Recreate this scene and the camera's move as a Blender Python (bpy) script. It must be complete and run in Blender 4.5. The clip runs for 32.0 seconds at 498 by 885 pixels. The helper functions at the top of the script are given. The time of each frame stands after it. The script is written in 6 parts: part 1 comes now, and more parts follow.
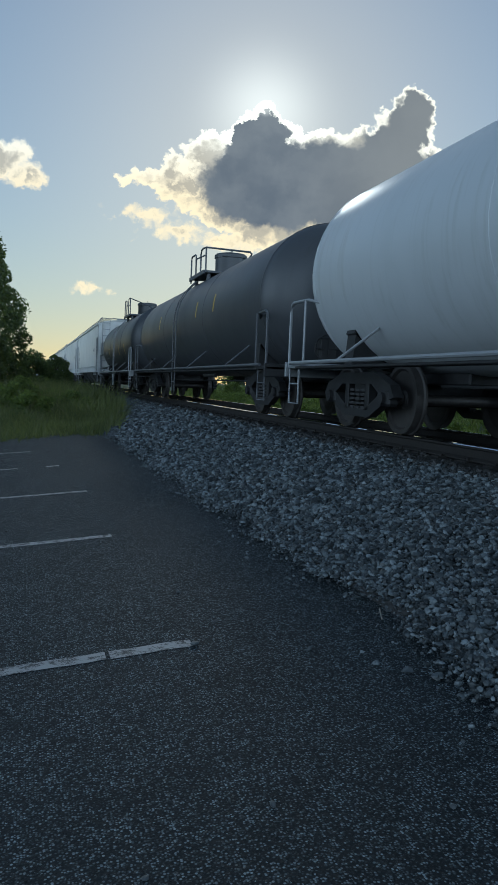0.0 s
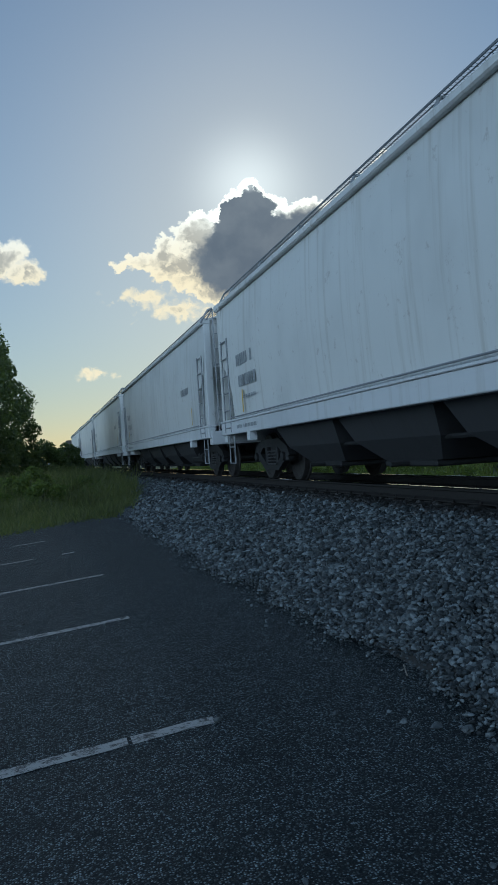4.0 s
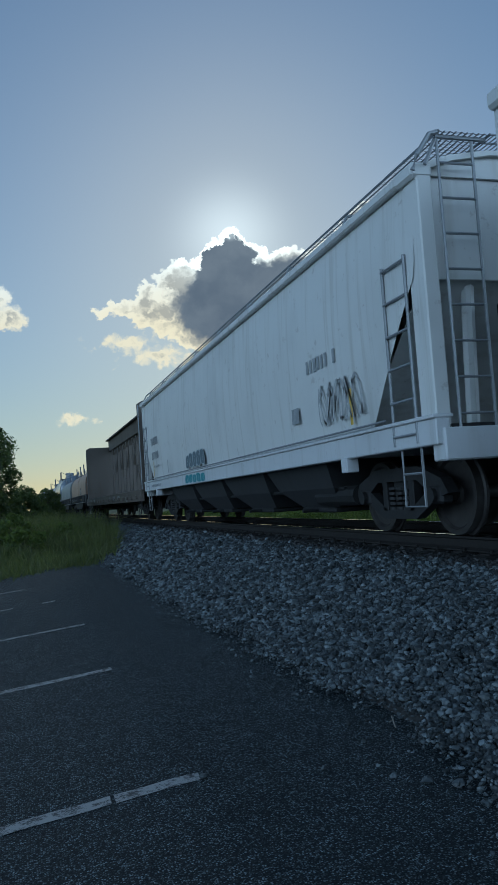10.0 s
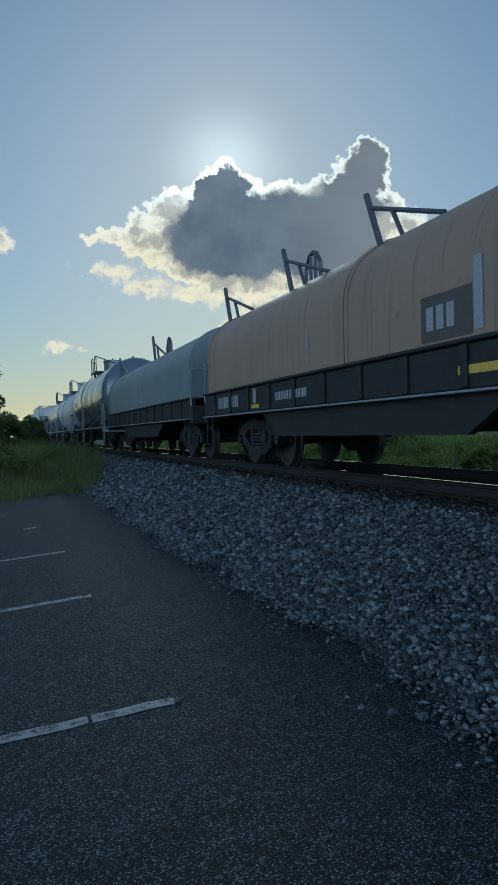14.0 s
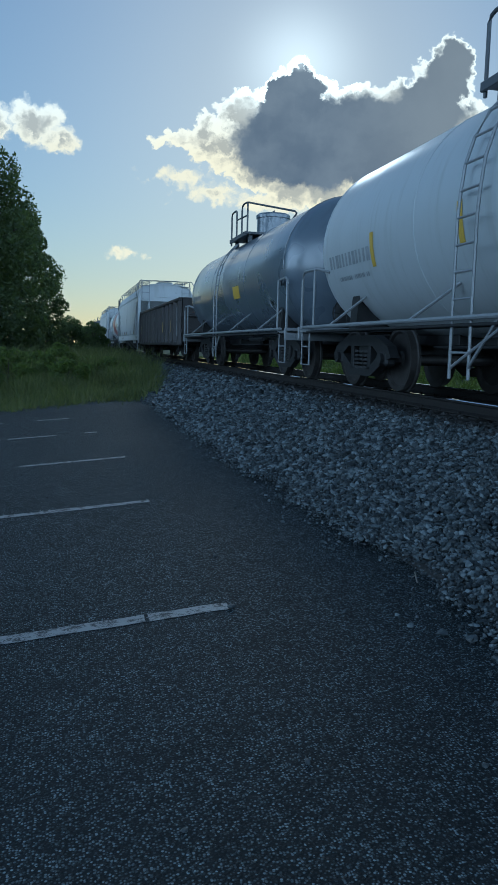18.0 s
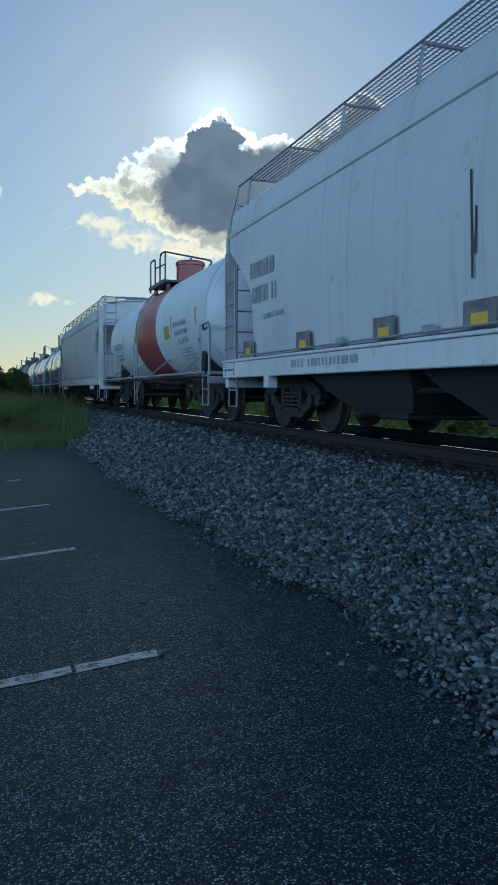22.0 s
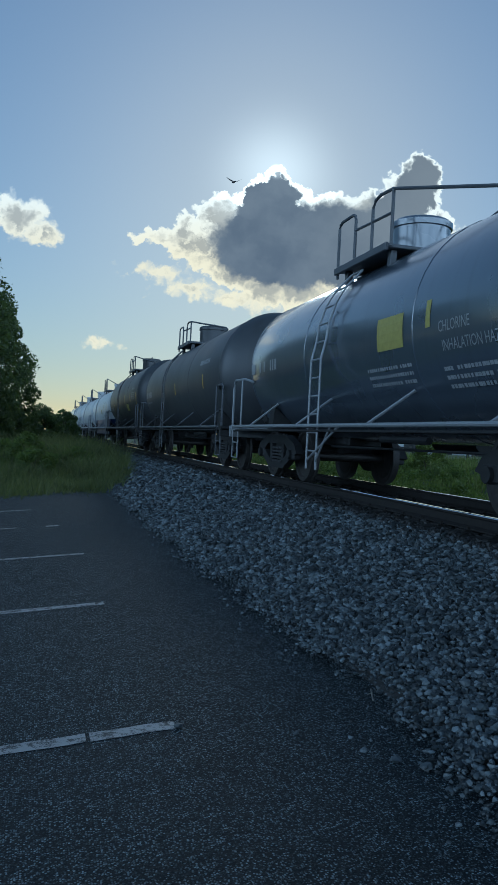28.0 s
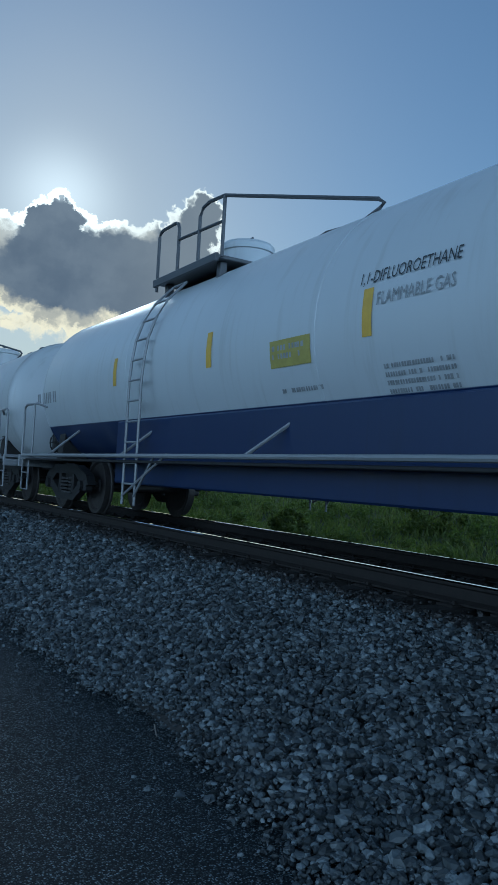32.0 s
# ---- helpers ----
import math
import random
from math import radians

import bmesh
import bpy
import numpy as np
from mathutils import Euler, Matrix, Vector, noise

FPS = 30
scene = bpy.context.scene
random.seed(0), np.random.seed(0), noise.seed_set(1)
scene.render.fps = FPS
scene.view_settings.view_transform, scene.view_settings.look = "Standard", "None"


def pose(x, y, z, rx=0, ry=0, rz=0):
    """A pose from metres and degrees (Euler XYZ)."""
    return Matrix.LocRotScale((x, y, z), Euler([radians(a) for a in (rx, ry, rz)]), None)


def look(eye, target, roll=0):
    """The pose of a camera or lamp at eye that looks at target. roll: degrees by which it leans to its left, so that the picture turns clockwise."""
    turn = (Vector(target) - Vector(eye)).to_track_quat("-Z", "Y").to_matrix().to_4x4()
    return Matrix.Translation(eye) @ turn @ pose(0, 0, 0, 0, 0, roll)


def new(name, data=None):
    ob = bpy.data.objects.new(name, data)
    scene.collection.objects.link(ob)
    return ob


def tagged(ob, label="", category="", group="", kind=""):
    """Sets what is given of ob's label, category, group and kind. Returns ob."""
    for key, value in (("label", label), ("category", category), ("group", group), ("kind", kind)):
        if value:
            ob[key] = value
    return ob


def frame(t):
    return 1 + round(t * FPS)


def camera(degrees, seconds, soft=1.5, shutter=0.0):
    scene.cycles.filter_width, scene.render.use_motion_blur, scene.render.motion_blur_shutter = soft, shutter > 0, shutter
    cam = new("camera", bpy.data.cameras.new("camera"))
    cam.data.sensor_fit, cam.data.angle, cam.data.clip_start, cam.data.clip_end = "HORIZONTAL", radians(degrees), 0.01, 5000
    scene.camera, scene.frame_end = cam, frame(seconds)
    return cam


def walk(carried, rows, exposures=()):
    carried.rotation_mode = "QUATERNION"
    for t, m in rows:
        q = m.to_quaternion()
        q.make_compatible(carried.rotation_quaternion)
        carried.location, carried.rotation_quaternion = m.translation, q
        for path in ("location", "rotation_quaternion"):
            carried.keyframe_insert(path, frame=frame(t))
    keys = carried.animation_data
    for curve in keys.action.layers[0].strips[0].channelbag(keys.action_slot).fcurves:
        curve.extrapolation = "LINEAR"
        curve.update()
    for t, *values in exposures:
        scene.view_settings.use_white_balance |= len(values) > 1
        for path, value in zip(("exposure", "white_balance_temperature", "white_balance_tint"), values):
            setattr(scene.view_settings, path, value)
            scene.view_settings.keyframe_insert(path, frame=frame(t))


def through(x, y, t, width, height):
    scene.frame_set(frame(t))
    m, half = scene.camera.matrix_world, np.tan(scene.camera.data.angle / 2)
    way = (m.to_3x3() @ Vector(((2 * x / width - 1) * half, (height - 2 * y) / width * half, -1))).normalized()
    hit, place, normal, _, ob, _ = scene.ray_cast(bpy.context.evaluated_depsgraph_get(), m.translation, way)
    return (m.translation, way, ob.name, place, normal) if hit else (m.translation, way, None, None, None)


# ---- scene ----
cam = camera(35.5, 32.0)
PATH = [
    (0, (-0.005, 0.088, 1.387), (0.55, 2.004, 1.239), 2.3),
    (0.5, (-0.016, 0.099, 1.391), (0.503, 2.024, 1.224), 2.3),
    (1, (0.003, 0.104, 1.391), (0.498, 2.036, 1.242), 1.5),
    (1.5, (0.018, 0.073, 1.393), (0.505, 2.009, 1.273), 0.8),
    (2, (0.042, 0.059, 1.393), (0.531, 1.996, 1.3), -0.4),
    (2.5, (0.056, 0.055, 1.391), (0.554, 1.991, 1.321), -1.4),
    (3, (0.061, 0.052, 1.393), (0.575, 1.985, 1.349), -2.5),
    (3.5, (0.068, 0.047, 1.384), (0.596, 1.976, 1.377), -3.4),
    (5.5, (0.046, 0.062, 1.379), (0.549, 1.997, 1.444), -3.9),
    (6, (0.037, 0.064, 1.383), (0.524, 2.003, 1.444), -3.6),
    (6.5, (0.044, 0.072, 1.382), (0.52, 2.013, 1.437), -3.6),
    (7, (0.042, 0.066, 1.378), (0.519, 2.007, 1.436), -3.6),
    (7.5, (0.043, 0.054, 1.381), (0.528, 1.993, 1.446), -3.6),
    (8, (0.036, 0.04, 1.383), (0.538, 1.975, 1.465), -3.5),
    (8.5, (0.054, 0.043, 1.387), (0.571, 1.973, 1.489), -4.0),
    (9, (0.054, 0.041, 1.401), (0.591, 1.963, 1.525), -4.1),
    (9.5, (0.059, 0.054, 1.398), (0.613, 1.97, 1.536), -4.2),
    (10, (0.047, 0.054, 1.403), (0.622, 1.965, 1.541), -3.9),
    (10.5, (0.048, 0.037, 1.406), (0.65, 1.94, 1.537), -3.5),
    (11, (0.053, 0.035, 1.404), (0.692, 1.927, 1.523), -2.9),
    (11.5, (0.052, 0.036, 1.403), (0.726, 1.915, 1.512), -2.3),
    (12, (0.048, 0.041, 1.399), (0.733, 1.917, 1.501), -2.0),
    (12.5, (0.045, 0.035, 1.406), (0.717, 1.917, 1.496), -1.8),
    (13, (0.038, 0.048, 1.401), (0.685, 1.94, 1.467), -1.7),
    (13.5, (0.041, 0.053, 1.402), (0.664, 1.954, 1.43), -1.7),
    (14, (0.031, 0.039, 1.406), (0.639, 1.945, 1.38), -1.3),
    (14.5, (0.024, 0.039, 1.405), (0.632, 1.943, 1.327), -0.7),
    (16.5, (-0.008, 0.054, 1.405), (0.551, 1.966, 1.217), 1.7),
    (17, (-0.006, 0.049, 1.404), (0.513, 1.97, 1.2), 1.8),
    (17.5, (-0.001, 0.055, 1.402), (0.483, 1.983, 1.176), 1.6),
    (18, (0.005, 0.06, 1.403), (0.468, 1.99, 1.159), 1.4),
    (18.5, (-0.001, 0.059, 1.404), (0.458, 1.99, 1.158), 1.2),
    (19, (-0.003, 0.066, 1.401), (0.464, 1.997, 1.171), 0.9),
    (19.5, (-0.006, 0.054, 1.398), (0.477, 1.984, 1.198), 0.8),
    (20, (0.009, 0.057, 1.4), (0.517, 1.984, 1.231), 0.6),
    (20.5, (0.002, 0.066, 1.395), (0.539, 1.987, 1.253), 0.5),
    (21, (0.0, 0.054, 1.398), (0.569, 1.967, 1.271), 0.5),
    (21.5, (0.012, 0.049, 1.396), (0.616, 1.952, 1.271), 0.4),
    (22, (0.016, 0.06, 1.394), (0.658, 1.95, 1.263), 0.4),
    (22.5, (0.003, 0.057, 1.391), (0.681, 1.935, 1.263), 0.5),
    (23, (-0.001, 0.062, 1.389), (0.707, 1.929, 1.269), 0.7),
    (23.5, (0.002, 0.064, 1.387), (0.727, 1.925, 1.281), 0.9),
    (24, (0.0, 0.06, 1.39), (0.737, 1.918, 1.31), 1.6),
    (24.5, (-0.004, 0.057, 1.39), (0.741, 1.912, 1.343), 2.3),
    (26.5, (0.045, 0.097, 1.499), (0.756, 1.966, 1.531), 3.4),
    (27, (0.066, 0.128, 1.505), (0.713, 2.021, 1.52), 3.2),
    (27.5, (0.083, 0.092, 1.506), (0.665, 2.006, 1.508), 3.1),
    (28, (0.096, 0.089, 1.503), (0.627, 2.017, 1.495), 3.0),
    (28.5, (0.111, 0.087, 1.503), (0.615, 2.022, 1.495), 2.7),
    (29, (0.12, 0.082, 1.504), (0.63, 2.016, 1.506), 2.7),
    (29.5, (0.138, 0.083, 1.509), (0.677, 2.008, 1.525), 2.8),
    (30, (0.129, 0.088, 1.514), (0.719, 1.999, 1.549), 3.2),
    (30.5, (0.115, 0.098, 1.512), (0.775, 1.985, 1.566), 3.6),
    (31, (0.105, 0.113, 1.513), (0.853, 1.967, 1.584), 3.9),
    (31.5, (0.092, 0.101, 1.517), (0.959, 1.902, 1.605), 3.9),
    (32, (0.074, 0.093, 1.536), (1.108, 1.802, 1.63), 3.2),
]
EXPOSURES = [(0, 0.20, 5700, 0), (6, 0.0, 5350, -1), (12, -0.04, 5180, -3), (14, -0.05, 5150, -4), (17, 0.15, 4980, -4), (21, 0.12, 4960, -3), (24, 0.24, 4880, -4), (27, 0.05, 4950, -3), (32, 0.04, 4990, -3)]
walk(cam, [(t, look(eye, target, roll)) for t, eye, target, roll in PATH], EXPOSURES)

# ---------------------------------------------------------------- light
SUN_AZ, SUN_EL = radians(16.5), radians(19.0)
TRACK_X, RAIL_Z = 5.505, 0.82


def node(tree, kind, **given):
    """A shader node; keys name its settings or, if it has such an input, its inputs."""
    n = tree.nodes.new("ShaderNode" + kind)
    for key, value in given.items():
        slot = n.inputs.get(key.replace("_", " ")) if key[0].isupper() else None
        if key in ("in0", "in1", "in2"):
            slot = n.inputs[int(key[2])]
        if slot is None:
            if key in ("operation", "blend_type", "data_type", "interpolation_type", "use_clamp"):
                if key == "operation":
                    n.operation = value
                elif key == "blend_type":
                    n.blend_type = value
                elif key == "data_type":
                    n.data_type = value
                elif key == "interpolation_type":
                    n.interpolation_type = value
                else:
                    n.use_clamp = value
        elif isinstance(value, bpy.types.NodeSocket):
            tree.links.new(value, slot)
        else:
            slot.default_value = value
    return n


def mth(tree, op, a, b=0.0, clamp=False):
    return node(tree, "Math", operation=op, use_clamp=clamp, in0=a, in1=b).outputs[0]


def ramp(tree, value, low, high):
    """0 below low, 1 above high, smooth between."""
    n = node(tree, "MapRange", interpolation_type="SMOOTHSTEP", Value=value)
    n.inputs["From Min"].default_value, n.inputs["From Max"].default_value = low, high
    return n.outputs[0]


def blend(tree, fac, a, b, how="MIX"):
    n = node(tree, "Mix", data_type="RGBA", blend_type=how)
    for slot, value in ((n.inputs[0], fac), (n.inputs[6], a), (n.inputs[7], b)):
        if isinstance(value, bpy.types.NodeSocket):
            tree.links.new(value, slot)
        elif isinstance(value, (int, float)):
            slot.default_value = value
        else:
            slot.default_value = (*value, 1)
    return n.outputs[2]


# cloud masses in the plane that faces azimuth 14: across, up, half width, half height
CLOUD = [(0.022, 0.303, 0.024, 0.030), (0.044, 0.303, 0.026, 0.036), (0.050, 0.250, 0.085, 0.052), (0.150, 0.250, 0.095, 0.054), (0.205, 0.262, 0.050, 0.052),
         (0.115, 0.286, 0.050, 0.027), (0.165, 0.292, 0.042, 0.028), (0.215, 0.316, 0.030, 0.036), (0.228, 0.338, 0.022, 0.032), (-0.020, 0.277, 0.032, 0.026),
         (-0.036, 0.246, 0.020, 0.028), (-0.074, 0.264, 0.012, 0.014), (-0.092, 0.251, 0.020, 0.007), (-0.058, 0.242, 0.026, 0.013), (0.006, 0.218, 0.046, 0.020),
         (0.075, 0.194, 0.075, 0.016), (0.170, 0.196, 0.070, 0.018), (0.242, 0.234, 0.030, 0.026), (0.252, 0.272, 0.018, 0.026)]
WISPS = [(-0.094, 0.205, 0.022, 0.004), (-0.046, 0.190, 0.036, 0.006), (0.030, 0.182, 0.060, 0.010), (0.125, 0.182, 0.060, 0.010), (0.090, 0.156, 0.032, 0.018),
         (0.060, 0.136, 0.024, 0.010), (0.282, 0.268, 0.018, 0.019), (0.264, 0.246, 0.026, 0.013), (0.335, 0.232, 0.036, 0.022), (-0.284, 0.268, 0.034, 0.019),
         (-0.250, 0.248, 0.026, 0.012), (-0.164, 0.116, 0.010, 0.004), (-0.345, 0.268, 0.040, 0.022)]
CORE = [(0.017, 0.303, 0.021, 0.030), (0.044, 0.302, 0.024, 0.034), (0.058, 0.250, 0.080, 0.046), (0.150, 0.250, 0.075, 0.045), (0.120, 0.276, 0.062, 0.024),
        (0.196, 0.288, 0.030, 0.036), (0.198, 0.236, 0.030, 0.026), (0.226, 0.329, 0.023, 0.040)]


def sky():
    world = bpy.data.worlds.new("sky")
    scene.world = world
    world.use_nodes = True
    t = world.node_tree
    t.nodes.clear()
    air = node(t, "TexSky")
    air.sky_type, air.sun_disc, air.sun_elevation, air.sun_rotation = "NISHITA", False, SUN_EL, SUN_AZ
    air.altitude, air.air_density, air.dust_density, air.ozone_density = 60.0, 1.0, 0.36, 1.1
    way = node(t, "TexCoord").outputs["Generated"]
    a = radians(14.0)
    dot = lambda v: node(t, "VectorMath", operation="DOT_PRODUCT", in0=way, in1=v).outputs["Value"]  # noqa: E731
    ahead = dot((math.sin(a), math.cos(a), 0))
    front = mth(t, "MAXIMUM", ahead, 0.05)
    flat = node(t, "CombineXYZ", X=mth(t, "DIVIDE", dot((math.cos(a), -math.sin(a), 0)), front), Y=mth(t, "DIVIDE", dot((0, 0, 1)), front)).outputs[0]
    # billows: the plane is warped, and round puffs swell the outline at two sizes
    shift = lambda c, k: node(t, "VectorMath", operation="SCALE", in0=node(t, "VectorMath", operation="SUBTRACT", in0=c, in1=(0.5, 0.5, 0.5)).outputs[0], Scale=k).outputs[0]  # noqa: E731
    add = lambda p, q: node(t, "VectorMath", operation="ADD", in0=p, in1=q).outputs[0]  # noqa: E731
    at = add(flat, shift(node(t, "TexNoise", Vector=flat, Scale=30.0, Detail=2.0, Roughness=0.5).outputs["Color"], 0.022))
    at = add(at, shift(node(t, "TexNoise", Vector=flat, Scale=140.0, Detail=4.0, Roughness=0.6).outputs["Color"], 0.014))
    puffs = [mth(t, "SUBTRACT", 0.5, node(t, "TexVoronoi", Vector=at, Scale=k).outputs["Distance"]) for k in (36.0, 85.0)]
    swell = mth(t, "ADD", mth(t, "MULTIPLY", puffs[0], 0.016), mth(t, "MULTIPLY", puffs[1], 0.009))

    def field(masses, grown=0.0):
        most = None
        for x, y, w, h in masses:
            off = node(t, "VectorMath", operation="SUBTRACT", in0=at, in1=(x, y, 0)).outputs[0]
            off = node(t, "VectorMath", operation="MULTIPLY", in0=off, in1=(1 / w, 1 / h, 0)).outputs[0]
            far = node(t, "VectorMath", operation="LENGTH", in0=off).outputs["Value"]
            inside = mth(t, "MULTIPLY", mth(t, "SUBTRACT", 1.0, far), min(w, h))
            most = inside if most is None else node(t, "Math", operation="SMOOTH_MAX", in0=most, in1=inside, in2=0.006).outputs[0]
        return mth(t, "ADD", mth(t, "ADD", most, swell), grown)

    thick, thin, dark = field(CLOUD, 0.007), field(WISPS, 0.002), mth(t, "SUBTRACT", field(CORE, 0.004), mth(t, "MULTIPLY", swell, 0.6))
    sun_at = node(t, "VectorMath", operation="DISTANCE", in0=flat, in1=(0.0415, 0.3445, 0)).outputs["Value"]
    near_sun = mth(t, "SUBTRACT", 1.0, ramp(t, sun_at, 0.0, 0.105))
    grain = node(t, "TexNoise", Vector=at, Scale=42.0, Detail=4.0, Roughness=0.6).outputs["Fac"]
    cover = mth(t, "MAXIMUM", ramp(t, thick, -0.0030, 0.0010), mth(t, "MULTIPLY", ramp(t, thin, -0.006, 0.004), 0.9))
    core = mth(t, "MULTIPLY", ramp(t, dark, -0.011, 0.002), ramp(t, thick, 0.0010, 0.0065))
    high = ramp(t, node(t, "SeparateXYZ", Vector=at).outputs[1], 0.22, 0.31)
    lit = blend(t, near_sun, blend(t, high, (0.90, 0.70, 0.45), (0.92, 0.82, 0.68)), (2.2, 2.0, 1.65))
    body = mth(t, "MAXIMUM", thick, thin)
    hollow = mth(t, "MULTIPLY", mth(t, "MULTIPLY", ramp(t, body, 0.003, 0.014), 0.78), ramp(t, mth(t, "ADD", grain, mth(t, "MULTIPLY", puffs[0], 0.6)), 0.69, 0.51))
    lit = blend(t, hollow, lit, blend(t, near_sun, (0.32, 0.28, 0.235), (0.42, 0.38, 0.33)))
    shade = blend(t, ramp(t, node(t, "TexNoise", Vector=at, Scale=16.0, Detail=3.0, Roughness=0.5).outputs["Fac"], 0.3, 0.7), (0.112, 0.124, 0.146), (0.165, 0.172, 0.186))
    across = node(t, "SeparateXYZ", Vector=at).outputs[0]
    shade = blend(t, mth(t, "MULTIPLY", ramp(t, across, 0.05, 0.24), 0.75), shade, (0.215, 0.210, 0.205))
    puff = blend(t, core, lit, shade)
    # the sun itself looks over the cloud's edge, in its aureole
    disc = mth(t, "MULTIPLY", mth(t, "SUBTRACT", 1.0, ramp(t, sun_at, 0.002, 0.0115)), 3.0)
    glow = mth(t, "ADD", mth(t, "MULTIPLY", mth(t, "POWER", mth(t, "SUBTRACT", 1.0, ramp(t, sun_at, 0.0, 0.15)), 2.5), 0.34), disc)
    glow = mth(t, "MULTIPLY", glow, ramp(t, ahead, 0.1, 0.3))
    # thin haze evens the glare round the sun and along the horizon
    level = node(t, "RGBToBW", Color=air.outputs[0]).outputs[0]
    even = mth(t, "DIVIDE", 1.0, mth(t, "ADD", 1.0, mth(t, "MULTIPLY", level, SKY / HAZE)))
    clear = node(t, "Background", Color=air.outputs[0], Strength=mth(t, "MULTIPLY", even, SKY))
    cloud = node(t, "Background", Color=puff, Strength=CLOUD_LIGHT)
    seen = mth(t, "MULTIPLY", cover, ramp(t, ahead, 0.1, 0.3))
    # added fill light on the train: unseen broken, front-lit cumulus, closing towards the horizon
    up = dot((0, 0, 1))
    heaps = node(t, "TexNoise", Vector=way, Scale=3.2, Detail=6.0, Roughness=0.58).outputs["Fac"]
    fill_clouds = mth(t, "MULTIPLY", ramp(t, heaps, 0.34, 0.46), mth(t, "SUBTRACT", 1.0, ramp(t, ahead, 0.05, 0.45)))
    fill_clouds = mth(t, "MULTIPLY", fill_clouds, mth(t, "MULTIPLY", ramp(t, up, -0.02, 0.10), mth(t, "SUBTRACT", 1.0, ramp(t, up, 0.22, 0.62))))
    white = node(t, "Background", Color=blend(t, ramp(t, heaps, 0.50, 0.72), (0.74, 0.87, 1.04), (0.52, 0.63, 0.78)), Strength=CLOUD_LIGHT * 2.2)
    open_sky = node(t, "MixShader", in0=fill_clouds, in1=clear.outputs[0], in2=white.outputs[0])
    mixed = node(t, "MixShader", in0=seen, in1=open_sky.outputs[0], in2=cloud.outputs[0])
    halo = node(t, "Background", Color=(1.0, 0.93, 0.80, 1), Strength=mth(t, "MULTIPLY", glow, mth(t, "SUBTRACT", 1.0, mth(t, "MULTIPLY", core, 0.9))))
    both = node(t, "AddShader", in0=mixed.outputs[0], in1=halo.outputs[0])
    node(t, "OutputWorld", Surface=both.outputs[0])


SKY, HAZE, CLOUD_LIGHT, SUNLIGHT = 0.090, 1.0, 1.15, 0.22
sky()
sun = new("sun", bpy.data.lights.new("sun", "SUN"))
sun.data.energy, sun.data.angle, sun.data.color = SUNLIGHT, radians(5.0), (1.0, 0.96, 0.89)
sun.matrix_basis = look((0, 0, 50), (-math.sin(SUN_AZ) * math.cos(SUN_EL), -math.cos(SUN_AZ) * math.cos(SUN_EL), 50 - math.sin(SUN_EL)))


# ---------------------------------------------------------------- materials
def shader(name):
    m = bpy.data.materials.new(name)
    m.use_nodes = True
    t = m.node_tree
    return m, t, t.nodes["Principled BSDF"]


def spot(t, scale, detail=3.0, rough=0.6, stretch=(1, 1, 1), where="Object"):
    at = node(t, "Mapping", Vector=node(t, "TexCoord").outputs[where], Scale=stretch).outputs[0]
    return node(t, "TexNoise", Vector=at, Scale=scale, Detail=detail, Roughness=rough).outputs["Fac"]


def bump(t, b, height, strength=0.3, distance=0.01):
    t.links.new(node(t, "Bump", Height=height, Strength=strength, Distance=distance).outputs[0], b.inputs["Normal"])


def put(t, b, name, value):
    if isinstance(value, bpy.types.NodeSocket):
        t.links.new(value, b.inputs[name])
    else:
        b.inputs[name].default_value = value


def paint(name, colour, rough=0.42, grime=0.45, rust=0.0, metal=0.0, lower=None, split=0.0, coat=0.0):
    """Old coach paint: faded patches, rain streaks down the sides, dust low down, rust specks; lower: a second colour under the height split."""
    m, t, b = shader(name)
    base = colour
    if lower:
        z = node(t, "SeparateXYZ", Vector=node(t, "TexCoord").outputs["Object"]).outputs[2]
        base = blend(t, ramp(t, z, split - 0.006, split + 0.006), lower, colour)
    dull = tuple(0.55 * c + 0.02 for c in colour)
    streak = spot(t, 2.4, 4.0, 0.6, (1, 3.0, 0.16))
    cloudy = spot(t, 0.55, 3.0)
    c = blend(t, mth(t, "MULTIPLY", ramp(t, streak, 0.50, 0.75), grime), base, blend(t, 1.0, base, (0.62, 0.58, 0.52), "MULTIPLY"))
    c = blend(t, mth(t, "MULTIPLY", ramp(t, cloudy, 0.45, 0.8), grime * 0.7), c, dull)
    if rust:
        c = blend(t, mth(t, "MULTIPLY", ramp(t, spot(t, 5.0, 6.0, 0.7), 0.60, 0.68), rust), c, (0.11, 0.045, 0.02))
    put(t, b, "Base Color", c)
    put(t, b, "Roughness", mth(t, "ADD", rough - 0.08, mth(t, "MULTIPLY", cloudy, 0.25)))
    put(t, b, "Metallic", metal)
    put(t, b, "Coat Weight", coat)
    put(t, b, "Coat Roughness", 0.15)
    put(t, b, "Coat IOR", 1.8)
    bump(t, b, spot(t, 1.3, 2.0), 0.12, 0.02)
    return m


def plain(name, colour, rough=0.6, metal=0.0, vary=0.35, scale=6.0, relief=0.2):
    m, t, b = shader(name)
    n = spot(t, scale, 5.0)
    c = blend(t, ramp(t, n, 0.3, 0.7), tuple(v * (1 - vary) for v in colour), colour)
    c = blend(t, mth(t, "MULTIPLY", spot(t, scale * 9, 3.0), 0.5), c, tuple(v * (1 - vary * 0.6) for v in colour))
    put(t, b, "Base Color", c)
    put(t, b, "Roughness", rough)
    put(t, b, "Metallic", metal)
    bump(t, b, n, relief, 0.006)
    return m


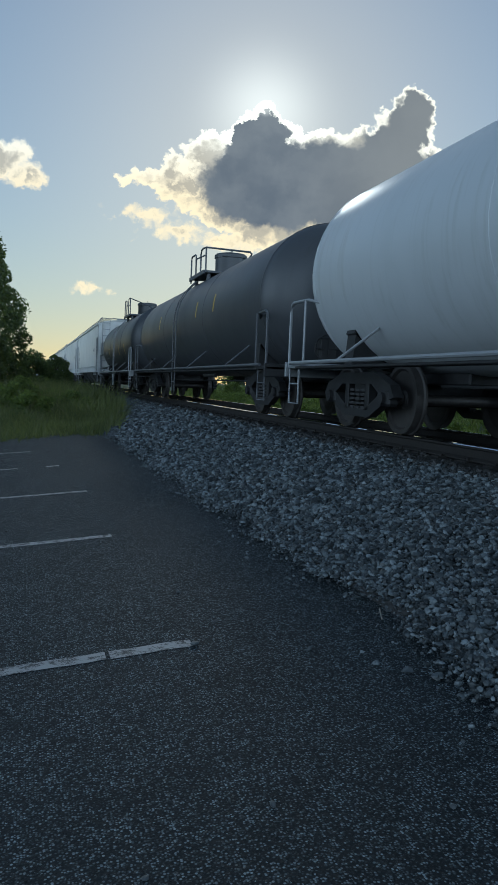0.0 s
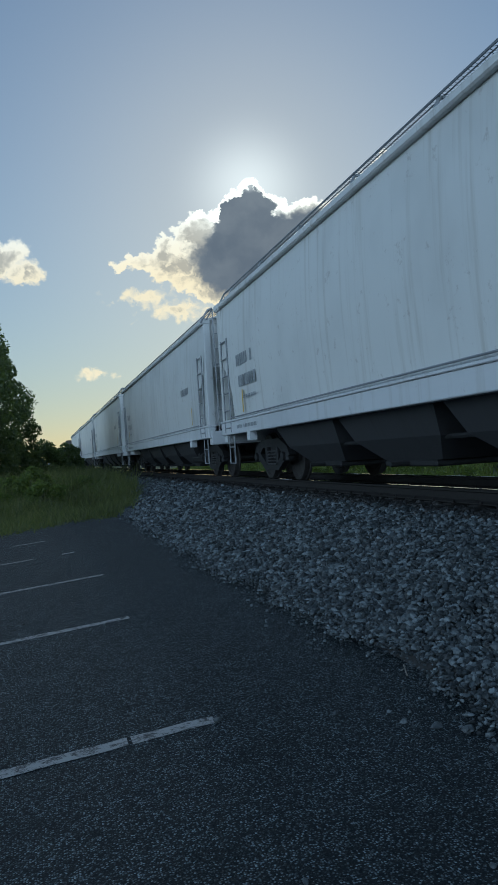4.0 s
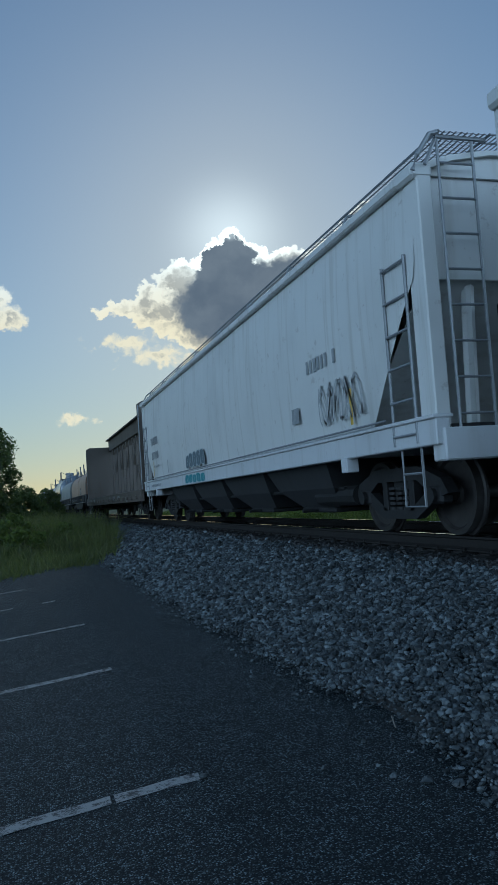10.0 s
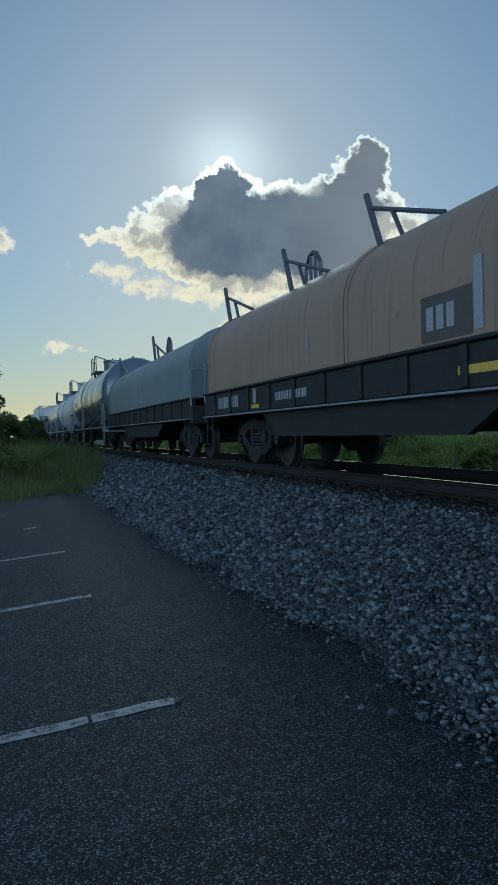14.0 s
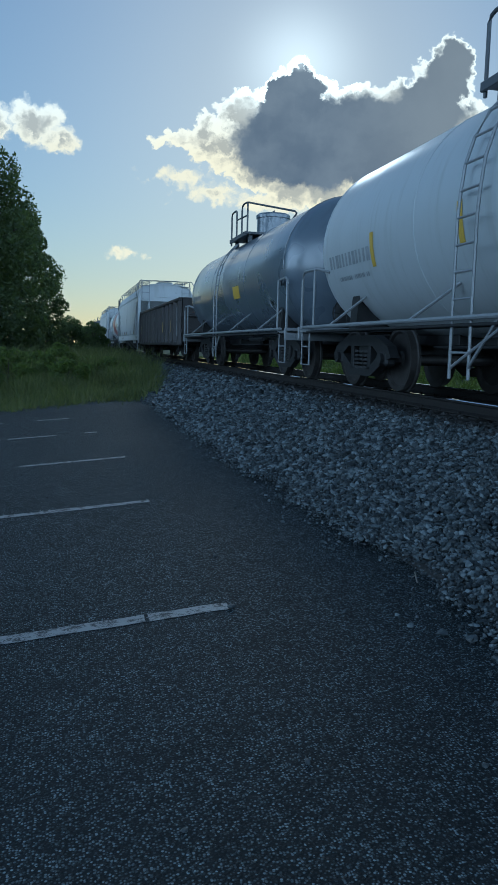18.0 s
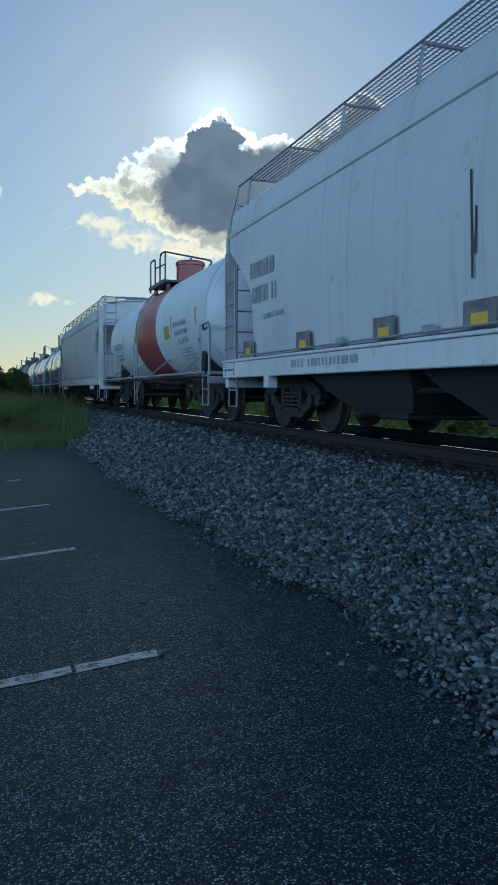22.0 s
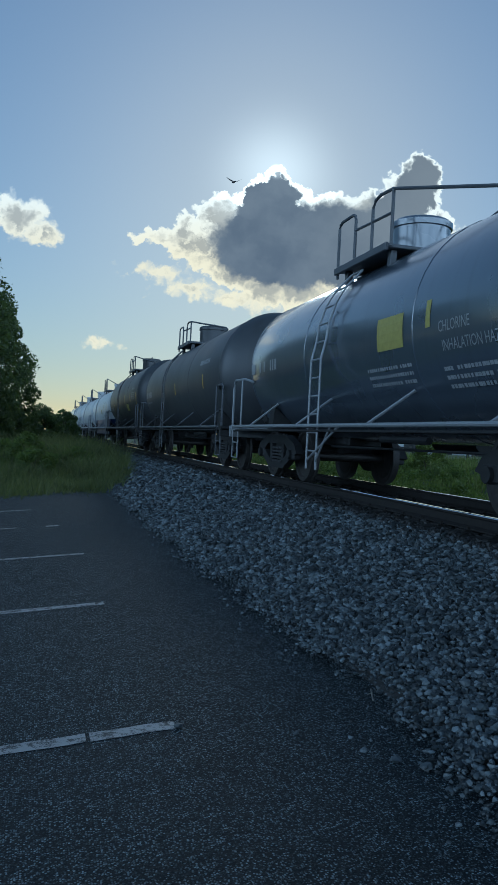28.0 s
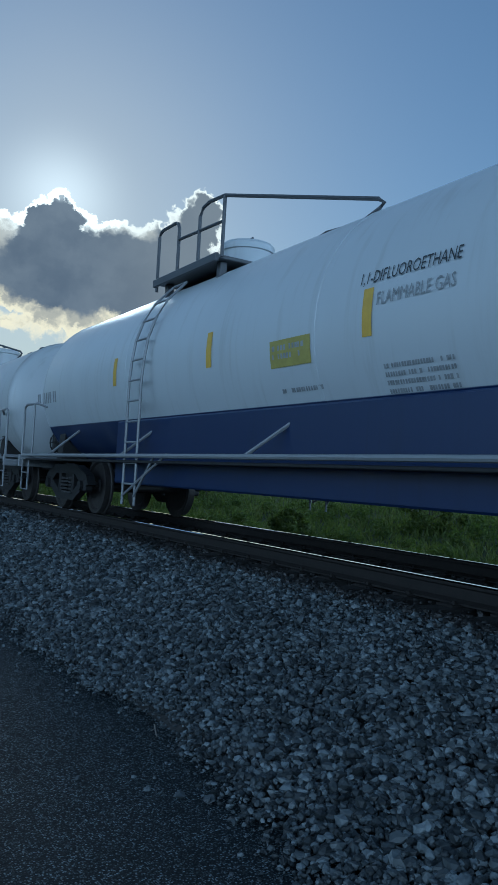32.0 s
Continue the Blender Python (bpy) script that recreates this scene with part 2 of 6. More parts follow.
def asphalt_material():
    """Old coarse asphalt: small chips of many greys stand out of the worn tar, some of them glint."""
    m, t, b = shader("asphalt")
    at = node(t, "TexCoord").outputs["Object"]
    chips = node(t, "TexVoronoi", Vector=at, Scale=105.0, Randomness=1.0)
    value = node(t, "SeparateColor", Color=chips.outputs["Color"])
    wear, mid = spot(t, 0.7, 4.0), spot(t, 7.0, 5.0)
    tar = blend(t, ramp(t, wear, 0.35, 0.7), (0.0076, 0.0116, 0.0142), (0.0118, 0.0166, 0.0196))
    tar = blend(t, mth(t, "MULTIPLY", ramp(t, mid, 0.42, 0.75), 0.6), tar, (0.0180, 0.0235, 0.0268))
    inside = mth(t, "SUBTRACT", 1.0, ramp(t, chips.outputs["Distance"], 0.30, 0.62))
    pale = mth(t, "POWER", value.outputs[0], 2.5)
    stone = mth(t, "MULTIPLY", mth(t, "MULTIPLY", pale, inside), mth(t, "ADD", 0.70, mth(t, "MULTIPLY", ramp(t, mid, 0.35, 0.65), 0.35)))
    put(t, b, "Base Color", blend(t, stone, tar, (0.35, 0.42, 0.45)))
    put(t, b, "Roughness", mth(t, "SUBTRACT", 0.74, mth(t, "MULTIPLY", mth(t, "MULTIPLY", ramp(t, value.outputs[1], 0.7, 1.0), inside), 0.40)))
    put(t, b, "Specular IOR Level", 0.22)
    high = mth(t, "ADD", mth(t, "MULTIPLY", inside, mth(t, "ADD", 0.3, value.outputs[2])), mth(t, "MULTIPLY", node(t, "TexNoise", Vector=at, Scale=40.0, Detail=4.0).outputs["Fac"], 0.9))
    bump(t, b, high, 1.0, 0.009)
    return m


def stone_material(name, dark, light):
    m, t, b = shader(name)
    geo = node(t, "NewGeometry")
    n = spot(t, 30.0, 4.0)
    c = blend(t, mth(t, "POWER", geo.outputs["Random Per Island"], 2.3), dark, light)
    c = blend(t, mth(t, "MULTIPLY", ramp(t, n, 0.4, 0.75), 0.45), c, tuple(v * 0.6 for v in dark))
    put(t, b, "Base Color", c)
    put(t, b, "Roughness", 0.52)
    bump(t, b, spot(t, 90.0, 3.0), 0.4, 0.004)
    return m


def leaf_material(name, dark, light, through=0.45):
    m, t, b = shader(name)
    geo = node(t, "NewGeometry")
    c = blend(t, geo.outputs["Random Per Island"], dark, light)
    c = blend(t, mth(t, "MULTIPLY", spot(t, 0.35, 2.0), 0.6), c, tuple(v * 0.6 for v in dark))
    put(t, b, "Base Color", c)
    put(t, b, "Roughness", 0.55)
    back = node(t, "BsdfTranslucent", Color=blend(t, 1.0, c, (1.5, 1.6, 0.6), "MULTIPLY"))
    mix = node(t, "MixShader", in0=through, in1=b.outputs[0], in2=back.outputs[0])
    t.links.new(mix.outputs[0], t.nodes["Material Output"].inputs["Surface"])
    return m


def earth_material():
    m, t, b = shader("meadow soil")
    n, f = spot(t, 0.25, 5.0), spot(t, 6.0, 5.0)
    c = blend(t, ramp(t, n, 0.35, 0.65), (0.050, 0.070, 0.022), (0.085, 0.105, 0.034))
    c = blend(t, mth(t, "MULTIPLY", ramp(t, f, 0.5, 0.75), 0.6), c, (0.10, 0.085, 0.055))
    put(t, b, "Base Color", c)
    put(t, b, "Roughness", 0.9)
    bump(t, b, f, 0.6, 0.03)
    return m


def stripe_material():
    m, t, b = shader("worn line paint")
    worn = mth(t, "ADD", mth(t, "MULTIPLY", spot(t, 14.0, 6.0, 0.75), 0.7), mth(t, "MULTIPLY", spot(t, 90.0, 3.0), 0.35))
    put(t, b, "Base Color", blend(t, ramp(t, worn, 0.50, 0.60), (0.33, 0.33, 0.325), (0.03, 0.03, 0.03)))
    put(t, b, "Roughness", 0.6)
    bump(t, b, spot(t, 100.0, 3.0), 0.6, 0.004)
    return m


ASPHALT, LINE = asphalt_material(), stripe_material()
BALLAST = stone_material("crushed limestone", (0.012, 0.016, 0.018), (0.178, 0.207, 0.222))
BED = plain("ballast dust", (0.06, 0.059, 0.057), 0.9, 0, 0.5, 20.0, 0.9)
EARTH = earth_material()
GRASS = leaf_material("grass blades", (0.095, 0.115, 0.055), (0.190, 0.205, 0.100), 0.58)
MEADOW = leaf_material("bright weed blades", (0.100, 0.135, 0.042), (0.220, 0.255, 0.095), 0.55)
STRAW = leaf_material("dry grass heads", (0.13, 0.145, 0.06), (0.26, 0.26, 0.13), 0.5)
WEEDS = leaf_material("weed leaves", (0.085, 0.122, 0.038), (0.195, 0.235, 0.080), 0.58)
LEAVES = leaf_material("tree leaves", (0.062, 0.088, 0.045), (0.135, 0.160, 0.082), 0.62)
TWIG = plain("bleached twig", (0.20, 0.19, 0.165), 0.8, 0, 0.3, 30.0, 0.3)
BARK = plain("bark", (0.09, 0.07, 0.055), 0.9, 0, 0.5, 12.0, 0.8)
STEEL = plain("worn rail steel", (0.80, 0.80, 0.82), 0.05, 1.0, 0.05, 30.0, 0.0)
RUSTY = plain("rusty rail web", (0.016, 0.013, 0.011), 0.8, 0.2, 0.5, 14.0, 0.5)
SLEEPER = plain("creosoted timber", (0.012, 0.011, 0.010), 0.85, 0, 0.5, 9.0, 0.8)
IRON = plain("black running gear", (0.022, 0.022, 0.023), 0.65, 0.2, 0.5, 7.0, 0.4)
TREAD = plain("wheel steel", (0.055, 0.050, 0.047), 0.55, 0.5, 0.4, 10.0, 0.2)
BLACK = paint("black tank paint", (0.046, 0.049, 0.054), 0.44, 0.5, coat=0.05)
INK = paint("blue-black tank paint", (0.058, 0.072, 0.094), 0.24, 0.4, coat=1.0)
SLATE = paint("slate blue tank paint", (0.110, 0.132, 0.162), 0.24, 0.4, coat=0.5)
WHITE = paint("white tank paint", (0.52, 0.555, 0.58), 0.35, 0.35)
CREAM = paint("pale grey tank paint", (0.42, 0.44, 0.45), 0.35, 0.35)
TWOTONE = paint("white over blue tank paint", (0.46, 0.49, 0.51), 0.32, 0.3, lower=(0.007, 0.020, 0.075), split=1.46)
RED = paint("red band paint", (0.235, 0.058, 0.052), 0.30, 0.4)
HOPPERP = paint("pale grey hopper paint", (0.60, 0.60, 0.58), 0.45, 0.5, 0.25)
HOPPER = paint("light grey hopper paint", (0.55, 0.555, 0.545), 0.45, 0.55, 0.25)
HOPPERW = paint("off-white hopper paint", (0.46, 0.475, 0.485), 0.45, 0.5, 0.25)
SILLW = paint("sill paint", (0.54, 0.55, 0.56), 0.42, 0.45, 0.2)
GREYRAIL = paint("galvanised handrail", (0.25, 0.26, 0.27), 0.42, 0.3, 0.0, 0.3)
DARKRAIL = paint("dark handrail", (0.07, 0.074, 0.082), 0.45, 0.3)
GRATE = plain("running board grating", (0.20, 0.21, 0.22), 0.5, 0.6, 0.3, 20.0, 0.2)
# shade under the car is put into this near-black colour
UNDER_SHADED = paint("hopper underside with painted shade", (0.032, 0.032, 0.034), 0.6, 0.6)
BROWN = paint("brown gondola paint", (0.044, 0.039, 0.038), 0.6, 0.7, 0.6)
PANEL = paint("worn gondola panel paint", (0.095, 0.088, 0.087), 0.6, 0.7, 0.5)
SCUFF = plain("scuffed bare panel", (0.20, 0.188, 0.185), 0.7, 0, 0.6, 6.0, 0.4)
TAN = paint("faded orange-tan hood", (0.265, 0.180, 0.125), 0.5, 0.7, 0.35)
GREEN = paint("grey-green hood", (0.145, 0.172, 0.180), 0.45, 0.5, 0.2)
BEAM = paint("brown-grey beam car paint", (0.105, 0.088, 0.072), 0.6, 0.6, 0.5)
YELLOW = plain("yellow reflective sheet", (0.56, 0.37, 0.05), 0.5, 0, 0.15, 14.0, 0.1)
LEMON = plain("yellow notice", (0.36, 0.32, 0.08), 0.55, 0, 0.2, 14.0, 0.1)
LETTER = plain("black stencil paint", (0.035, 0.04, 0.045), 0.6, 0, 0.3, 30.0, 0.1)
GHOST = plain("weathered spray paint", (0.40, 0.405, 0.41), 0.6, 0, 0.3, 12.0, 0.1)
SIGN = plain("dull painted sign", (0.085, 0.066, 0.058), 0.6, 0, 0.3, 8.0, 0.1)
FADED = plain("faded stencil paint", (0.32, 0.335, 0.345), 0.6, 0, 0.4, 12.0, 0.1)
PALE = plain("white stencil paint", (0.31, 0.32, 0.33), 0.6, 0, 0.3, 30.0, 0.1)
MURK = plain("dull blue spray paint", (0.12, 0.16, 0.19), 0.5, 0, 0.3, 10.0, 0.1)
CHALK = plain("pale spray outline", (0.48, 0.54, 0.56), 0.5, 0, 0.3, 20.0, 0.1)
TEAL = plain("teal spray paint", (0.04, 0.25, 0.29), 0.5, 0, 0.3, 10.0, 0.1)
FENCE = plain("dark fence paint", (0.03, 0.03, 0.03), 0.6, 0.2, 0.3, 12.0, 0.2)
SHED = plain("pale sheet metal", (0.55, 0.57, 0.58), 0.5, 0.2, 0.2, 2.0, 0.2)
POLE = plain("weathered pole", (0.10, 0.08, 0.065), 0.85, 0, 0.4, 8.0, 0.5)
FEATHER = plain("dark feathers", (0.03, 0.028, 0.026), 0.8, 0, 0.4, 40.0, 0.2)


# ---------------------------------------------------------------- mesh tools
class Shape:
    """Gathers corners and faces for one mesh."""

    def __init__(self):
        self.v, self.f, self.m = [], [], []

    def face(self, *corners, slot=0):
        n = len(self.v)
        self.v += [tuple(c) for c in corners]
        self.f.append(tuple(range(n, n + len(corners))))
        self.m.append(slot)
        return self

    def box(self, x0, x1, y0, y1, z0, z1, c=0.0, slot=0):
        """A box, its edges chamfered by c."""
        c = min(c, 0.45 * (x1 - x0), 0.45 * (y1 - y0), 0.45 * (z1 - z0))
        n, lo, hi = len(self.v), (x0, y0, z0), (x1, y1, z1)
        if c <= 0:
            self.v += [(x, y, z) for x in (x0, x1) for y in (y0, y1) for z in (z0, z1)]
            fs = ((0, 1, 3, 2), (4, 6, 7, 5), (0, 4, 5, 1), (2, 3, 7, 6), (0, 2, 6, 4), (1, 5, 7, 3))
            self.f += [tuple(n + i for i in f) for f in fs]
            self.m += [slot] * 6
            return self
        at = {}
        for s in [(a, b, d) for a in (0, 1) for b in (0, 1) for d in (0, 1)]:
            for axis in range(3):
                p = [(hi[k] - (c if k != axis else 0)) if s[k] else (lo[k] + (c if k != axis else 0)) for k in range(3)]
                at[s, axis] = len(self.v)
                self.v.append(tuple(p))
        for axis in range(3):
            u, w = [k for k in range(3) if k != axis]
            for side in (0, 1):
                ring = []
                for p, q in ((0, 0), (1, 0), (1, 1), (0, 1)):
                    s = [0, 0, 0]
                    s[axis], s[u], s[w] = side, p, q
                    ring.append(at[tuple(s), axis])
                self.f.append(tuple(ring))
                self.m.append(slot)
            for p in (0, 1):
                for q in (0, 1):
                    s, e = [0, 0, 0], [0, 0, 0]
                    s[u] = e[u] = p
                    s[w] = e[w] = q
                    e[axis] = 1
                    s, e = tuple(s), tuple(e)
                    self.f.append((at[s, u], at[e, u], at[e, w], at[s, w]))
                    self.m.append(slot)
        for s in [(a, b, d) for a in (0, 1) for b in (0, 1) for d in (0, 1)]:
            self.f.append((at[s, 0], at[s, 1], at[s, 2]))
            self.m.append(slot)
        return self

    def loft(self, rings, close=True, caps=True, slots=None):
        """Skins a row of rings with equal counts."""
        n, k = len(self.v), len(rings[0])
        for r in rings:
            self.v += [tuple(p) for p in r]
        for a in range(len(rings) - 1):
            for b in range(k if close else k - 1):
                c = (b + 1) % k
                self.f.append((n + a * k + b, n + a * k + c, n + (a + 1) * k + c, n + (a + 1) * k + b))
                self.m.append(slots[a] if slots else 0)
        if caps and close:
            self.f += [tuple(n + b for b in reversed(range(k))), tuple(n + (len(rings) - 1) * k + b for b in range(k))]
            self.m += [slots[0] if slots else 0, slots[-1] if slots else 0]
        return self

    def rod(self, p, q, r=0.02, k=8, r2=None):
        return self.tube((p, q), r, k, r2)

    def tube(self, path, r=0.02, k=8, r2=None):
        """A round bar along a path."""
        pts, rings = [Vector(p) for p in path], []
        for i, p in enumerate(pts):
            d = (pts[min(i + 1, len(pts) - 1)] - pts[max(i - 1, 0)]).normalized()
            side = d.cross(Vector((0, 0, 1)) if abs(d.z) < 0.9 else Vector((1, 0, 0))).normalized()
            up = side.cross(d)
            rad = r if r2 is None else r + (r2 - r) * i / (len(pts) - 1)
            rings.append([p + rad * (math.cos(2 * math.pi * j / k) * side + math.sin(2 * math.pi * j / k) * up) for j in range(k)])
        return self.loft(rings)

    def prism(self, outline, axis, a, b, slot=0):
        """An outline in the plane across axis ("x" or "y"), drawn from a to b."""
        def at(p, d):
            return (d, p[0], p[1]) if axis == "x" else (p[0], d, p[1])
        rings = [[at(p, a) for p in outline], [at(p, b) for p in outline]]
        return self.loft(rings, slots=[slot])

    def mesh(self, name, materials, smooth=0.0):
        me = bpy.data.meshes.new(name)
        me.from_pydata(self.v, [], self.f)
        for m in materials if isinstance(materials, (list, tuple)) else [materials]:
            me.materials.append(m)
        me.polygons.foreach_set("material_index", self.m)
        bm = bmesh.new()
        bm.from_mesh(me)
        bmesh.ops.remove_doubles(bm, verts=bm.verts, dist=0.0004)
        bmesh.ops.recalc_face_normals(bm, faces=bm.faces)
        if smooth:
            for f in bm.faces:
                f.smooth = True
            for e in bm.edges:
                e.smooth = len(e.link_faces) == 2 and e.calc_face_angle(0.0) < radians(smooth)
        bm.to_mesh(me)
        bm.free()
        return me


def part(name, shape, material, parent, label="", smooth=0.0, at=None):
    """Links a shape as ONE mesh object under a thing or a part."""
    data = shape if isinstance(shape, bpy.types.Mesh) else shape.mesh(name, material, smooth)
    ob = new(name, data)
    ob.parent = parent
    if at is not None:
        ob.matrix_basis = at
    if label:
        ob["label"] = label
    return ob


def thing(name, at, label, category, group=""):
    ob = new(name)
    ob.empty_display_size = 0.3
    ob.matrix_basis = at
    return tagged(ob, label, category, group)


def solo(name, shape, material, label, category="", group="", kind="", smooth=0.0, at=None):
    ob = new(name, shape if isinstance(shape, bpy.types.Mesh) else shape.mesh(name, material, smooth))
    if at is not None:
        ob.matrix_basis = at
    return tagged(ob, label, category, group, kind)


def bulk(name, verts, faces, materials, slots=None, smooth=False):
    """A large mesh straight from arrays."""
    me = bpy.data.meshes.new(name)
    k = faces.shape[1]
    me.vertices.add(len(verts))
    me.vertices.foreach_set("co", np.asarray(verts, np.float32).ravel())
    me.loops.add(faces.size)
    me.loops.foreach_set("vertex_index", np.asarray(faces, np.int32).ravel())
    me.polygons.add(len(faces))
    me.polygons.foreach_set("loop_start", np.arange(0, faces.size, k, dtype=np.int32))
    me.polygons.foreach_set("loop_total", np.full(len(faces), k, np.int32))
    for m in materials:
        me.materials.append(m)
    if slots is not None:
        me.polygons.foreach_set("material_index", np.asarray(slots, np.int32))
    me.polygons.foreach_set("use_smooth", np.full(len(faces), smooth))
    me.update(calc_edges=True)
    me.validate()
    return me


def smoothstep(a, b, x):
    x = np.clip((np.asarray(x, float) - a) / (b - a), 0, 1)
    return x * x * (3 - 2 * x)


# ---------------------------------------------------------------- the ground
def lot_z(x):
    """The parking lot falls away from the track."""
    return 0.075 * (np.clip(x, -4.0, 0.85) - 0.85)


def ballast_z(x):
    """Cross section of the ballast bed."""
    up = 0.02 + 0.54 * smoothstep(1.75, 4.15, x) * 0.55 + 0.54 * 0.45 * np.clip((np.asarray(x) - 1.9) / 2.2, 0, 1)
    down = 0.5 * smoothstep(6.9, 8.6, x)
    return up - down + 0.055 * smoothstep(3.95, 4.25, x) * smoothstep(7.4, 7.0, x)


def ground_z(x, y):
    left = lot_z(x) - 0.07 + 0.30 * smoothstep(20, 30, y) * smoothstep(3.2, -4, x) + 0.12 * smoothstep(19.0, 21.0, y)
    right = -0.10 + 0.10 * smoothstep(8.0, 10.0, x) + 1.0 * smoothstep(9.5, 17.0, x)
    return np.where(x < 5.0, left, right) * smoothstep(400, 120, np.abs(y)) * smoothstep(500, 150, np.abs(x)) - 0.02


def grounds():
    xs = np.r_[-2400, -900, -400, -160, -80, -50, np.arange(-36, 36.1, 1.0), 50, 80, 160, 400, 900, 2400]
    ys = np.r_[-2400, -900, -300, -120, np.arange(-50, 130.1, 1.5), 160, 220, 300, 450, 900, 1600, 2400]
    gx, gy = np.meshgrid(xs, ys, indexing="ij")
    gz = ground_z(gx, gy)
    v = np.stack([gx, gy, gz], -1).reshape(-1, 3)
    i, j = np.meshgrid(np.arange(len(xs) - 1), np.arange(len(ys) - 1), indexing="ij")
    a = (i * len(ys) + j).ravel()
    f = np.stack([a, a + len(ys), a + len(ys) + 1, a + 1], 1)
    solo("ground", bulk("ground", v, f, [EARTH], smooth=True), None, "grassy earth that reaches the horizon", "ground", kind="structure")

    # the parking lot, with a ragged edge against the ballast and the grass
    s = Shape()
    rng = random.Random(4)
    ys = [-40 + 0.5 * k for k in range(125)]
    edge = [(2.25 + 0.05 * rng.uniform(-1, 1) - 0.12 * max(0, y - 18), y) for y in ys]
    cols = [-40, -20, -10, -4, -1.5, 0.0, 0.85, 1.6]
    for (x1, y1), (x2, y2) in zip(edge, edge[1:]):
        if y1 > 20.6:
            break
        row1, row2 = cols + [max(x1, 1.7)], cols + [max(x2, 1.7)]
        for k in range(len(cols)):
            s.face(*[(x, y, float(lot_z(x))) for x, y in ((row1[k], y1), (row1[k + 1], y1), (row2[k + 1], y2), (row2[k], y2))])
    solo("pavement", s, ASPHALT, "dark worn asphalt of a parking lot with glinting chips", "asphalt", kind="structure")

    # bay lines, worn through in places
    def line(y, pieces):
        s = Shape()
        for x0, x1 in pieces:
            n = max(2, int((x1 - x0) / 0.12))
            xs = [x0 + (x1 - x0) * k / n for k in range(n + 1)]
            near = [y + 0.075 * (q - 0.85) - 0.055 + rng.uniform(-0.006, 0.006) for q in xs]
            far = [y + 0.075 * (q - 0.85) + 0.055 + rng.uniform(-0.006, 0.006) for q in xs]
            for k in range(n):
                top = [(xs[k], near[k]), (xs[k + 1], near[k + 1]), (xs[k + 1], far[k + 1]), (xs[k], far[k])]
                s.face(*[(px, py, float(lot_z(px)) + 0.004) for px, py in top])
        solo("parking_line", s, LINE, "worn white parking bay line on asphalt", "road marking", "bay lines", "structure")

    line(4.06, [(-5.5, -1.9), (-1.86, 0.415), (0.435, 0.87)])
    line(7.02, [(-5.5, -0.62), (-0.60, 0.76)])
    line(9.83, [(-5.5, -0.78), (-0.52, 0.75)])
    line(12.8, [(-5.5, -0.95), (-0.85, -0.10), (0.33, 0.53)])
    line(15.5, [(-5.5, -1.1), (-0.5, 0.1)])
    line(1.2, [(-5.5, 0.8)])
    # a crack with a little weed dirt beside the first line
    s = Shape()
    for k in range(14):
        x = -1.6 + 0.11 * k
        s.box(x, x + 0.1 * rng.uniform(0.5, 1), 4.27 + 0.02 * math.sin(k * 1.7), 4.285 + 0.02 * math.sin(k * 1.7), float(lot_z(x)) - 0.01, float(lot_z(x)) + 0.003)
    solo("pavement_crack", s, BED, "thin cracked seam in the asphalt", "crack", kind="structure")


def stone_foot(y):
    """Where the heaped stones end on the asphalt."""
    return 1.97 + 0.12 * smoothstep(9.0, 4.4, y) - 0.12 * smoothstep(4.0, 3.0, y) + 0.05 * np.sin(y * 1.9) + 0.04 * np.sin(y * 4.3 + 1) + 0.03 * np.sin(y * 9.1)


